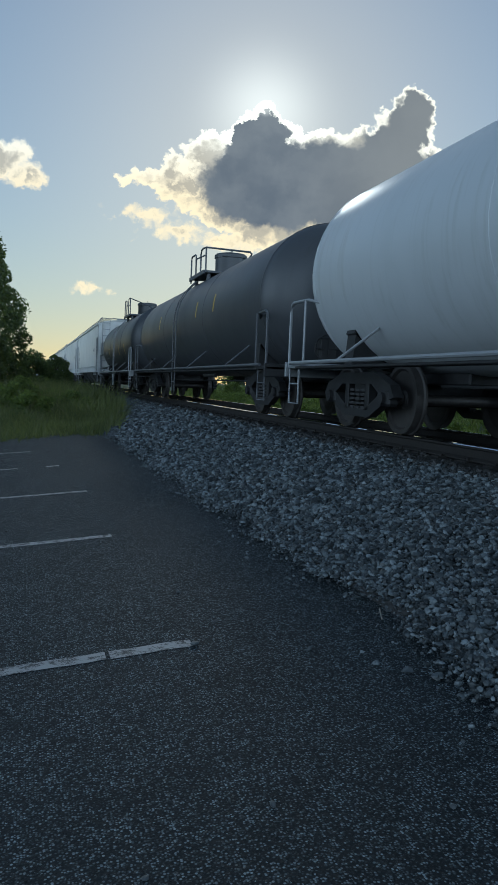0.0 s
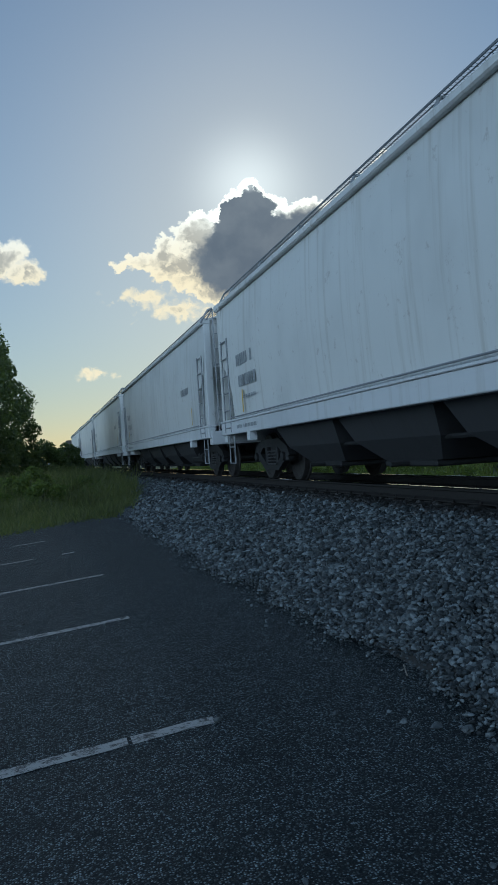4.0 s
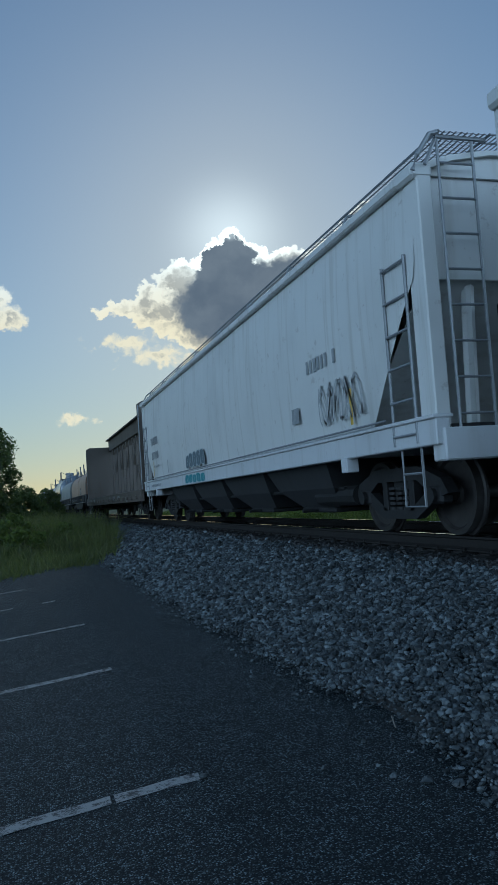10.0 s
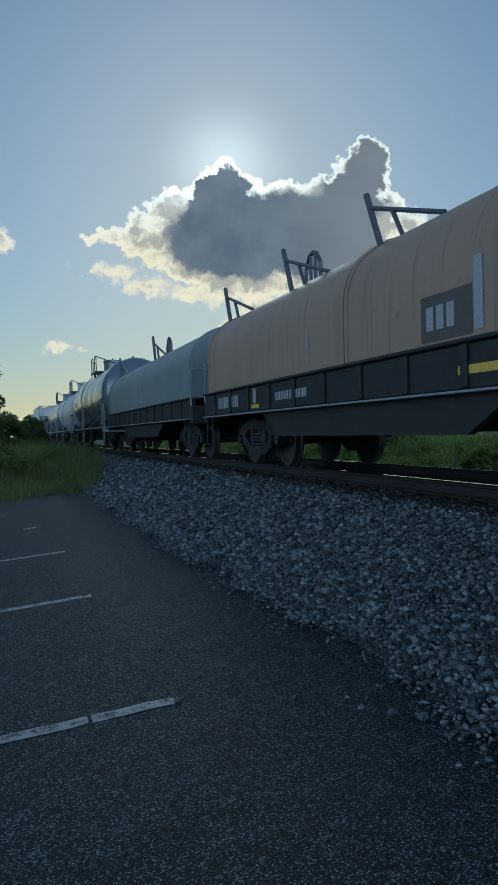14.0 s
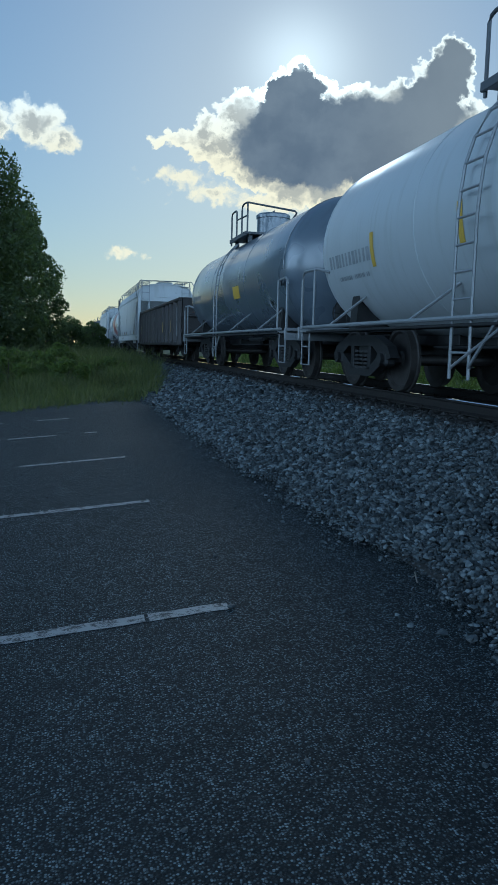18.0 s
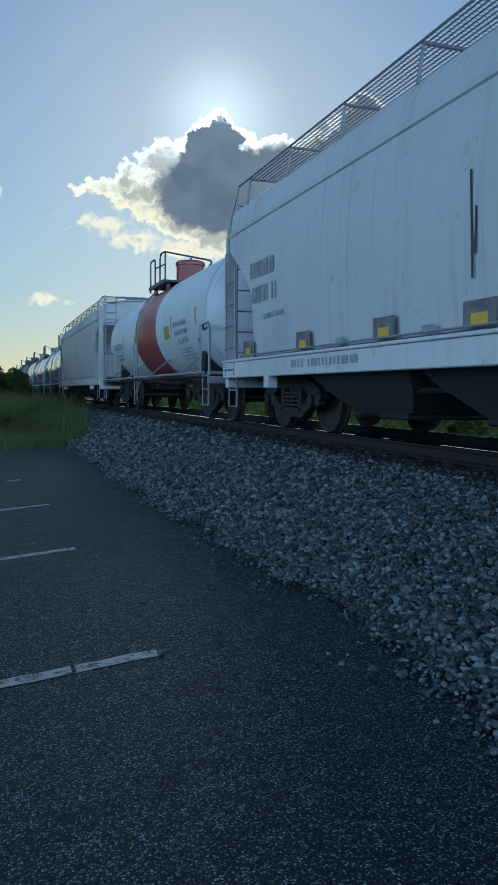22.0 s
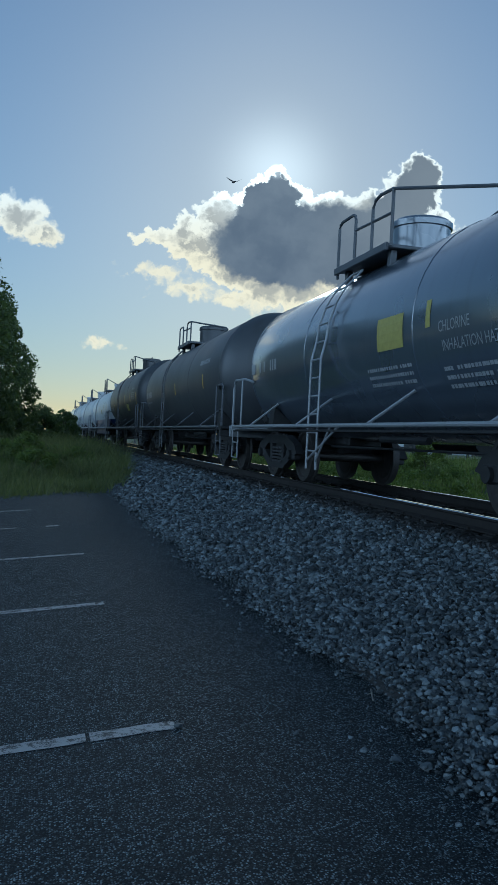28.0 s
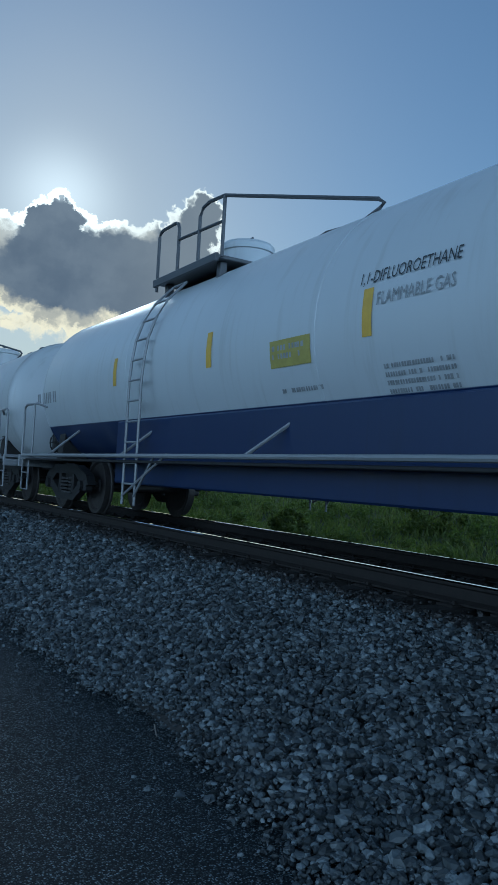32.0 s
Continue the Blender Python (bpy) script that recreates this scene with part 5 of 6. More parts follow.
    for s in (-1, 1):
        e = s * h
        part("end_sheet", Shape().box(-1.46, 1.46, min(e - s * 0.10, e - s * 0.14), max(e - s * 0.10, e - s * 0.14), 2.62 if not round_cut else eave - 0.27, eave + 0.02, 0.01), skin, car)
        zt = 2.66 if not round_cut else eave - 0.35
        part("end_gable", Shape().prism([(1.5, eave - 0.04), (-1.5, eave - 0.04)] + [(x * 0.985, z - 0.01) for x, z in crown], "y", min(e - s * 0.06, e - s * 0.10), max(e - s * 0.06, e - s * 0.10)), skin, car)
        if round_cut or bowed:
            curve, high = [], eave - 0.25 if round_cut else 2.62
            for k in range(13):
                z = high - (high - z0) * k / 12
                out = 1.486 + 0.055 * math.sin(math.pi * (z - z0) / (z1 - z0))
                curve.append([(-out, e - s * (cut(z) + 0.004), z), (out, e - s * (cut(z) + 0.004), z)])
            part("slope_sheet", Shape().loft(curve, close=False, caps=False), skin, car, smooth=40)
        else:
            part("slope_sheet", Shape().loft([[(-1.46, e - s * 0.12, zt), (1.46, e - s * 0.12, zt), (1.46, e - s * 0.16, zt - 0.02), (-1.46, e - s * 0.16, zt - 0.02)], [(-1.46, e - s * 2.1, 0.98), (1.46, e - s * 2.1, 0.98), (1.46, e - s * 2.14, 0.96), (-1.46, e - s * 2.14, 0.96)]]), skin, car)
        part("end_sill", Shape().box(-1.5, 1.5, min(s * (L / 2 - 0.25), s * L / 2), max(s * (L / 2 - 0.25), s * L / 2), sill - 0.16, sill + 0.16, 0.015), SILLW, car)
        part("end_deck", Shape().box(-1.4, 1.4, min(e - s * 1.9, e), max(e - s * 1.9, e), sill + 0.16, sill + 0.20, 0.008), IRON, car)
        part("centre_brace", Shape().box(-0.14, 0.14, min(e - s * 0.5, e - s * 0.3), max(e - s * 0.5, e - s * 0.3), 1.16, zt, 0.02).rod((-0.9, e - s * 0.35, 1.16), (-0.9, e - s * 0.25, zt), 0.07, 8).rod((0.9, e - s * 0.35, 1.16), (0.9, e - s * 0.25, zt), 0.07, 8), skin, car)
        for sx in (-1, 1):
            w = 0.30 if not round_cut else 0.07
            if not round_cut:
                part("corner_cap", Shape().box(min(sx * 1.34, sx * 1.59), max(sx * 1.34, sx * 1.59), min(e + s * 0.01, e - s * 0.36), max(e + s * 0.01, e - s * 0.36), eave - 0.09, eave + 0.07, 0.03), skin, car)
            part("corner_post", Shape().box(min(sx * 1.36, sx * 1.53), max(sx * 1.36, sx * 1.53), min(e, e - s * w), max(e, e - s * w), sill + 0.02, eave, 0.015), skin, car)
            lad = Shape()
            yl = e - s * (w + 0.30)
            for dy in (-0.26, 0.24):
                lad.rod((sx * 1.56, yl + dy, sill + 0.04), (sx * 1.56, yl + dy, 2.95 if not round_cut else 2.6 if dy < 0 else 2.9), 0.018, 6)
            part("side_ladder", lad, GREYRAIL, car)
            for k in range(5 if round_cut else 6):
                z = sill + 0.14 + 0.36 * k
                part("rung", Shape().rod((sx * 1.57, yl - 0.26, z), (sx * 1.57, yl + 0.24, z), 0.015, 6), GREYRAIL, car)
            steps(car, sx * 1.5, yl, sill + 0.02, GREYRAIL, 0.62 if not round_cut else 0.5)
            el = Shape()
            for dx in (0, -sx * 0.4):
                el.rod((sx * 1.3 + dx, s * (L / 2 - 0.03), 1.0), (sx * 1.3 + dx, s * (L / 2 - 0.03), deck - 0.04), 0.016, 6)
            for k in range(8):
                el.rod((sx * 1.3, s * (L / 2 - 0.03), 1.25 + 0.36 * k), (sx * 0.9, s * (L / 2 - 0.03), 1.25 + 0.36 * k), 0.014, 6)
            part("end_ladder", el, GREYRAIL, car)
            part("jacking_pad", Shape().box(min(sx * 1.42, sx * 1.58), max(sx * 1.42, sx * 1.58), e - s * 2.2 - 0.09, e - s * 2.2 + 0.09, sill - 0.17, sill + 0.01, 0.01).box(min(sx * 1.57, sx * 1.585), max(sx * 1.57, sx * 1.585), e - s * 2.2 - 0.035, e - s * 2.2 + 0.035, sill - 0.13, sill - 0.06), SILLW, car)
        bogie(car, s * (L / 2 - 1.95))
    span = 2 * (h - 3.2)
    for k in range(bays):
        y = -span / 2 + span * (k + 0.5) / bays
        w = span / bays * 0.47
        # bays take the darkened colour that stands in for under-car shade
        part("discharge_bay", Shape().loft([[(-1.38, y - w, sill + 0.04), (1.38, y - w, sill + 0.04), (1.38, y + w, sill + 0.04), (-1.38, y + w, sill + 0.04)], [(-1.20, y - w * 0.86, 0.62), (1.20, y - w * 0.86, 0.62), (1.20, y + w * 0.86, 0.62), (-1.20, y + w * 0.86, 0.62)], [(-0.95, y - w * 0.55, 0.34), (0.95, y - w * 0.55, 0.34), (0.95, y + w * 0.55, 0.34), (-0.95, y + w * 0.55, 0.34)]]), UNDER_SHADED, car)
        part("outlet_gate", Shape().box(-1.0, 1.0, y - w * 0.5, y + w * 0.5, 0.26, 0.34, 0.02).rod((-1.25, y, 0.30), (1.25, y, 0.30), 0.03, 8), IRON, car)
    part("centre_sill", Shape().box(-0.25, 0.25, -L / 2 + 0.2, L / 2 - 0.2, 0.62, 0.9, 0.02), IRON, car)
    part("brake_rigging", Shape().rod((-1.1, -h + 3.3, 0.60), (-1.1, h - 3.3, 0.60), 0.03, 6).rod((-1.0, -h + 3.0, 0.5), (-1.0, -h + 4.4, 0.5), 0.14, 10), IRON, car)
    couplers(car, L)
    wheel_brake(car, -0.5, -L / 2 + 0.02, 2.2, -1)
    return car, mid, Side(car, mid, x=1.549)


def beam_car(u0, u1, label):
    """A centre-beam flat car: deck, tall truss along the middle, bulkheads at both ends."""
    car, L, mid = car_at("centerbeam_flat_car", u0, u1, label, "flat car")
    h = L / 2
    deck = Shape().box(-1.5, 1.5, -h, h, 0.98, 1.06, 0.01)
    part("deck", deck, BEAM, car)
    for sx in (-1, 1):
        part("side_sill", Shape().box(min(sx * 1.42, sx * 1.54), max(sx * 1.42, sx * 1.54), -h, h, 0.66, 1.06, 0.012), BEAM, car)
        for k in range(17):
            y = -h + 0.9 + (L - 1.8) * k / 16
            part("strap_winch", Shape().box(min(sx * 1.52, sx * 1.60), max(sx * 1.52, sx * 1.60), y - 0.13, y + 0.13, 0.76, 0.88, 0.02), BEAM, car)
    part("centre_sill", Shape().box(-0.3, 0.3, -h + 0.2, h - 0.2, 0.55, 0.98, 0.02), IRON, car)
    part("top_chord", Shape().box(-0.14, 0.14, -h + 0.3, h - 0.3, 3.80, 4.42, 0.02).box(-0.30, 0.30, -h + 0.3, h - 0.3, 4.41, 4.48, 0.01), BEAM, car)
    ys = [144.55 + 1.163 * k - mid for k in range(17)]
    for k, y in enumerate(ys):
        post = Shape().loft([[(-0.13, y - 0.10, 1.06), (0.13, y - 0.10, 1.06), (0.13, y + 0.10, 1.06), (-0.13, y + 0.10, 1.06)], [(-0.06, y - 0.08, 3.82), (0.06, y - 0.08, 3.82), (0.06, y + 0.08, 3.82), (-0.06, y + 0.08, 3.82)]])
        post = part("truss_post", post, BEAM, car)
        part("gusset", Shape().prism([(y - 0.26, 3.82), (y + 0.26, 3.82), (y + 0.10, 3.52), (y - 0.10, 3.52)], "x", -0.075, 0.075), BEAM, post)
        if k % 4 == 3:
            for z in (1.9, 2.35):
                part("lashing_eye", Shape().box(-0.15, -0.09, y - 0.13, y + 0.13, z, z + 0.07, 0.01), BEAM, post)
    # each diagonal leans over two panels, down towards the near end in one half and the far end in the other
    for a, b in [(k + 2, k) for k in (1, 3, 5, 7)] + [(k, k + 2) for k in (8, 10, 12, 14)] + [(1, 0)]:
        top, foot = ys[a] + (0.1 if a < b else -0.1), ys[b] + (-0.12 if a < b else 0.12)
        part("diagonal", Shape().loft([[(-0.05, foot - 0.07, 1.06), (0.05, foot - 0.07, 1.06), (0.05, foot + 0.07, 1.06), (-0.05, foot + 0.07, 1.06)], [(-0.05, top - 0.07, 3.82), (0.05, top - 0.07, 3.82), (0.05, top + 0.07, 3.82), (-0.05, top + 0.07, 3.82)]]), BEAM, car)
    for s in (-1, 1):
        e = s * (h - 0.25)
        part("bulkhead", Shape().prism([(-1.46, 1.0), (1.46, 1.0), (1.46, 3.96), (1.30, 4.06), (-1.30, 4.06), (-1.46, 3.96)], "y", min(e, e - s * 0.16), max(e, e - s * 0.16)), BEAM, car)
        for x in (-1.1, -0.4, 0.4, 1.1):
            part("bulkhead_rib", Shape().box(x - 0.06, x + 0.06, min(e, e + s * 0.12), max(e, e + s * 0.12), 1.06, 3.9, 0.01), BEAM, car)
        for x in (-1.46, 1.46):
            part("bulkhead_ladder", Shape().rod((x, e + s * 0.14, 0.9), (x, e + s * 0.14, 3.9), 0.018, 6), GREYRAIL, car)
        bogie(car, s * (h - 2.2))
        steps(car, -1.5, s * (h - 0.5), 0.68, IRON)
    couplers(car, L)
    side = Side(car, mid, x=1.54)
    side.patch("notice", 146.86, 147.2, 0.68, 0.96, PALE, "pale square stencil frame", lift=0.003)
    side.patch("notice_field", 146.885, 147.175, 0.74, 0.94, BEAM, lift=0.006)
    for k, dy in enumerate((-5.0, -3.4, -2.0, 5.6, 7.4, 8.6)):
        side.bars(mid + dy + 0.8, mid + dy, 0.80, 0.17, PALE, 40 + k, 2)
    return car


def coil_car(u0, u1, label, hood, split):
    """A coil car: trough body with a deep sill, and loose hoods with lifting posts and a stacking arch."""
    car, L, mid = car_at("coil_car", u0, u1, label, "coil car")
    h = L / 2
    for sx in (-1, 1):
        part("side_sill", Shape().box(min(sx * 1.38, sx * 1.52), max(sx * 1.38, sx * 1.52), -h + 0.1, h - 0.1, 0.92, 1.34, 0.02).box(min(sx * 1.30, sx * 1.56), max(sx * 1.30, sx * 1.56), -h + 0.1, h - 0.1, 1.34, 1.38, 0.01), IRON, car)
        part("fish_belly", Shape().prism([(-h + 3.4, 0.92), (h - 3.4, 0.92), (h - 4.2, 0.52), (-h + 4.2, 0.52)], "x", min(sx * 1.36, sx * 1.44), max(sx * 1.36, sx * 1.44)), IRON, car)
        part("sill_lip", Shape().box(min(sx * 1.36, sx * 1.57), max(sx * 1.36, sx * 1.57), -h + 0.1, h - 0.1, 0.895, 0.92, 0.006), GREYRAIL, car)
        for k in range(12):
            y = -h + 0.9 + (L - 1.8) * k / 11
            part("sill_rib", Shape().box(min(sx * 1.52, sx * 1.56), max(sx * 1.52, sx * 1.56), y - 0.05, y + 0.05, 0.94, 1.33, 0.01), IRON, car)
    part("trough", Shape().box(-1.36, 1.36, -h + 0.2, h - 0.2, 0.94, 1.2, 0.02), IRON, car)
    part("centre_sill", Shape().box(-0.3, 0.3, -h + 0.1, h - 0.1, 0.55, 0.94, 0.02), IRON, car)
    pieces = [(-h + 0.25, -0.02), (0.02, h - 0.25)] if split else [(-h + 0.25, h - 0.25)]
    for a, b in pieces:
        prof = [(-1.46, 1.38)]
        for k in range(19):
            c, d = -math.cos(math.pi * k / 18), math.sin(math.pi * k / 18)
            prof.append((1.46 * math.copysign(abs(c) ** 0.72, c), 2.04 + 0.97 * d ** 0.92))
        prof.append((1.46, 1.38))
        hd = part("hood", Shape().prism(prof, "y", a, b), hood, car, smooth=28)
        for y in (a + 0.03, b - 0.03):
            part("hood_rim", Shape().prism([(x * 1.012, z if z < 1.5 else z + 0.02) for x, z in prof], "y", y - 0.035, y + 0.035), hood, hd)
        for sx in (-1, 1):
            part("hood_seam", Shape().box(min(sx * 1.40, sx * 1.425), max(sx * 1.40, sx * 1.425), a + 0.1, b - 0.1, 2.24, 2.28, 0.005), hood, hd)
        ya = (a + b) / 2
        for y in (b - 0.12, ya - 0.35):
            t = Shape()
            for x in (-1.0,):
                t.rod((x, y, 2.72), (x * 0.98, y + 0.45, 3.56), 0.042, 7)
                t.rod((x * 0.985, y + 0.33, 3.36), (x * 0.98, y - 1.35, 2.85), 0.03, 7)
                t.rod((x * 0.985, y - 0.22, 3.19), (x, y - 0.52, 2.78), 0.03, 7)
            part("lifting_post", t, DARKRAIL, hd)
        for x in (-0.5, 0.5):
            arch = Shape()
            arch.tube([(x, ya - 0.32, 2.98), (x, ya - 0.30, 3.3), (x, ya - 0.16, 3.48), (x, ya, 3.53), (x, ya + 0.16, 3.48), (x, ya + 0.30, 3.3), (x, ya + 0.32, 2.98)], 0.035, 7).rod((x, ya - 0.1, 2.98), (x, ya - 0.1, 3.5), 0.03, 6).rod((x, ya + 0.1, 2.98), (x, ya + 0.1, 3.5), 0.03, 6)
            part("stacking_arch", arch, DARKRAIL, hd)
    for s in (-1, 1):
        bogie(car, s * (h - 2.0))
        part("end_platform", Shape().box(-1.5, 1.5, min(s * (h - 0.2), s * h), max(s * (h - 0.2), s * h), 0.8, 1.2, 0.02), IRON, car)
        steps(car, -1.5, s * (h - 0.4), 0.92, IRON)
        part("grab_rail", Shape().tube([(-1.5, s * (h - 0.05), 1.2), (-1.5, s * (h - 0.05), 2.0), (-1.0, s * (h - 0.05), 2.0)], 0.02, 6), GREYRAIL, car)
    couplers(car, L)
    return car, mid, Side(car, mid, x=1.52)


def gondola_car(u0, u1, label):
    """An open gondola with ribbed sides."""
    car, L, mid = car_at("gondola_car", u0, u1, label, "gondola car")
    h, top, low = L / 2, 2.20, 0.62
    for sx in (-1, 1):
        part("side_wall", Shape().box(min(sx * 1.40, sx * 1.45), max(sx * 1.40, sx * 1.45), -h, h, low, top, 0.008), PANEL, car)
        part("top_chord", Shape().box(min(sx * 1.36, sx * 1.55), max(sx * 1.36, sx * 1.55), -h, h, top - 0.06, top + 0.06, 0.03), BROWN, car)
        part("bottom_chord", Shape().box(min(sx * 1.38, sx * 1.54), max(sx * 1.38, sx * 1.54), -h, h, low - 0.05, low + 0.10, 0.02), BROWN, car)
        n = 12
        for k in range(n + 1):
            y = -h + 0.12 + (L - 0.24) * k / n
            part("side_rib", Shape().loft([[(sx * 1.45, y - 0.27, low + 0.02), (sx * 1.57, y - 0.20, low + 0.02), (sx * 1.57, y + 0.20, low + 0.02), (sx * 1.45, y + 0.27, low + 0.02)], [(sx * 1.45, y - 0.15, low + 0.45), (sx * 1.57, y - 0.10, low + 0.45), (sx * 1.57, y + 0.10, low + 0.45), (sx * 1.45, y + 0.15, low + 0.45)], [(sx * 1.45, y - 0.11, top - 0.06), (sx * 1.56, y - 0.06, top - 0.06), (sx * 1.56, y + 0.06, top - 0.06), (sx * 1.45, y + 0.11, top - 0.06)]]), BROWN, car)
        if sx < 0:
            rng = random.Random(6)
            for k in range(n):
                y = -h + 0.12 + (L - 0.24) * (k + 0.5) / n
                if rng.random() < 0.25:
                    continue
                for q in range(9):
                    w, c = rng.uniform(0.03, 0.07), y - 0.34 + 0.085 * q + rng.uniform(-0.02, 0.02)
                    top_z = low + rng.uniform(0.22, 0.50)
                    left = [(-1.454 - 0.001 * (q % 3), c - w * rng.uniform(0.5, 1.0) * (1 - 0.6 * j / 6), low + 0.11 + (top_z - low - 0.11) * j / 6) for j in range(7)]
                    right = [(p[0], c + w * rng.uniform(0.5, 1.0) * (1 - 0.6 * j / 6), p[2]) for j, p in enumerate(left)]
                    part("scuff", Shape().loft([left, right], close=False, caps=False), SCUFF, car)
    for s in (-1, 1):
        part("end_wall", Shape().box(-1.45, 1.45, min(s * (h - 0.05), s * h), max(s * (h - 0.05), s * h), low, top + 0.06, 0.01), BROWN, car)
        for z in (1.1, 1.65):
            part("end_rib", Shape().box(-1.45, 1.45, min(s * h, s * (h + 0.1)), max(s * h, s * (h + 0.1)), z - 0.06, z + 0.06, 0.02), BROWN, car)
        bogie(car, s * (h - 2.0))
        steps(car, -1.5, s * (h - 0.4), 0.62, IRON, 0.35, 0.4, 1)
        part("grab_rail", Shape().rod((-1.58, s * (h - 0.15), 0.9), (-1.58, s * (h - 0.15), 1.9), 0.018, 6), GREYRAIL, car)
    part("floor", Shape().box(-1.4, 1.4, -h, h, low, low + 0.08), BROWN, car)
    part("centre_sill", Shape().box(-0.3, 0.3, -h + 0.1, h - 0.1, 0.40, 0.70, 0.02), IRON, car)
    couplers(car, L)
    side = Side(car, mid, x=1.462)
    for u in (250.52, 245.55, 241.5, 239.2):
        Side(car, mid, x=1.56).patch("reflector", u - 0.05, u + 0.05, 1.05, 1.5, YELLOW)
    side.bars(250.42, 249.62, 1.62, 0.22, PALE, 3, 2)
    side.bars(250.3, 249.75, 1.26, 0.22, PALE, 4, 1)
    side.bars(246.2, 245.0, 1.62, 0.20, PALE, 5, 3)
    return car


def train():
    # three tanks lead through the view
    tank_car(-4.0, 11.9, "pale grey tank car, weathered", CREAM, 1.45, 3.68, 1.4)
    _, _, sd = tank_car(13.0, 30.0, "dark grey tank car with a top platform", BLACK, 1.42, 3.62, 1.6, DARKRAIL)
    for u in (19.5, 17.6, 25.0):
        sd.patch("reflector", u - 0.05, u + 0.05, 2.2, 2.6, YELLOW)
    _, _, sd = tank_car(31.2, 44.5, "dark tank car with yellow reflector strips", BLACK, 1.42, 3.64, 0.95)
    for u in (40.7, 38.85, 36.6, 34.5):
        sd.patch("reflector", u - 0.05, u + 0.05, 1.70, 2.12, YELLOW)
    sd.bars(42.6, 41.2, 1.86, 0.17, PALE, 1, 4)
    sd.bars(42.4, 41.4, 1.62, 0.07, PALE, 2, 7)
    # five pellet hoppers
    for k, (a, b) in enumerate([(45.6, 63.95), (65.2, 83.5), (84.95, 103.65), (104.75, 123.05), (124.2, 142.45)]):
        _, mid, sd = hopper_car(a, b, "light grey covered hopper car with rain-streaked sides" if k % 2 else "pale covered hopper car with roof walkways", HOPPER if k % 2 else HOPPERP, deck=3.99 if k == 1 else 4.05, bowed=k < 2)
        sd.bars(b - 1.6, b - 2.9, 2.28, 0.22, LETTER, 10 + k, 3)
        sd.bars(b - 1.7, b - 3.1, 1.86, 0.22, LETTER, 20 + k, 3)
        sd.bars(b - 2.0, b - 2.9, 1.62, 0.06, LETTER, 30 + k, 6)
        sd.bars(a + 3.4, a + 2.2, 2.2, 0.18, LETTER, 35 + k, 3)
        Side(sd.car, mid, x=1.56).bars(b - 1.4, b - 3.0, 1.06, 0.07, LETTER, 50 + k, 5)
        for u in (b - 1.95, a + 2.0):
            sd.patch("reflector", u - 0.04, u + 0.04, 1.36, 1.80, YELLOW)
        if k == 4:
            sd.scrawl(125.9, 127.2, 1.42, 2.0, GHOST, 5)
            sd.bubbles(135.95, 134.0, 1.33, 1.72, MURK, CHALK, 5, 8)
            Side(sd.car, mid, x=1.56).bubbles(136.08, 134.0, 0.975, 1.215, TEAL, CHALK, 5, 9)
            sd.patch("streak", 138.2, 138.26, 1.36, 1.72, FADED, lean=0.1)
            sd.patch("notice", 128.0, 128.3, 1.58, 1.80, FADED)
    beam_car(143.5, 164.7, "empty centerbeam flat car with brown end bulkheads")
    _, _, sd = coil_car(165.7, 179.15, "coil car with two faded orange-tan hoods", TAN, True)
    sd.bars(178.0, 176.6, 1.04, 0.20, PALE, 60, 4)
    sd.bars(174.8, 173.4, 1.06, 0.12, PALE, 61, 4)
    hood_side = Side(sd.car, sd.mid, x=1.464)
    hood_side.patch("sign", 169.75, 170.63, 1.42, 1.87, SIGN, "dark painted sign panel", lift=0.001)
    for u in (170.46, 170.28, 170.10):
        hood_side.patch("sign_mark", u - 0.065, u + 0.065, 1.53, 1.76, PALE)
    hood_side.patch("reflector", 169.58, 169.72, 1.45, 2.10, PALE)
    hood_side.patch("handle", 173.6, 173.66, 1.50, 1.95, FADED)
    sd.patch("notice", 175.75, 175.9, 1.06, 1.30, PALE)
    sd.patch("notice", 175.6, 176.0, 0.98, 1.04, YELLOW)
    sd.patch("notice", 168.9, 169.9, 1.06, 1.14, YELLOW)
    coil_car(180.3, 194.0, "coil car with a grey-green hood", GREEN, False)
    # tanks
    _, _, sd = tank_car(195.2, 209.7, "slate blue tank car with a yellow notice", SLATE, 1.48, 3.80, 2.3)
    for u in (206.59, 204.4, 201.95, 199.88):
        sd.patch("reflector", u - 0.05, u + 0.05, 2.04, 2.42, LEMON)
    sd.bars(208.2, 206.8, 2.16, 0.20, LEMON, 69, 3)
    sd.patch("notice", 201.1, 201.75, 1.58, 1.88, LEMON)
    sd.bars(200.5, 199.6, 1.9, 0.1, PALE, 70, 4)
    sd.patch("notice", 198.6, 199.0, 1.55, 1.92, PALE)
    _, _, sd = tank_car(210.4, 222.6, "white tank car with a hooded brake gear", CREAM, 1.40, 3.58, 1.7, dome_r=0.52)
    sd.bars(221.5, 219.85, 1.82, 0.19, LETTER, 71, 4)
    sd.bars(221.2, 220.0, 1.62, 0.06, LETTER, 72, 7)
    for u in (219.76, 217.3, 211.95):
        sd.patch("reflector", u - 0.06, u + 0.06, 1.72, 2.18, YELLOW)
    sd.patch("notice", 214.4, 214.9, 1.56, 1.80, YELLOW)
    sd.diamond(212.6, 1.45, 0.2, WHITE, LETTER)
    _, _, sd = tank_car(223.4, 236.0, "slate blue tank car with a square notice", SLATE, 1.38, 3.54, 2.0)
    sd.bars(235.0, 233.5, 1.95, 0.18, PALE, 73, 4)
    sd.patch("notice", 228.2, 228.9, 1.75, 2.05, YELLOW)
    sd.bars(229.6, 228.4, 2.2, 0.08, PALE, 74, 5)
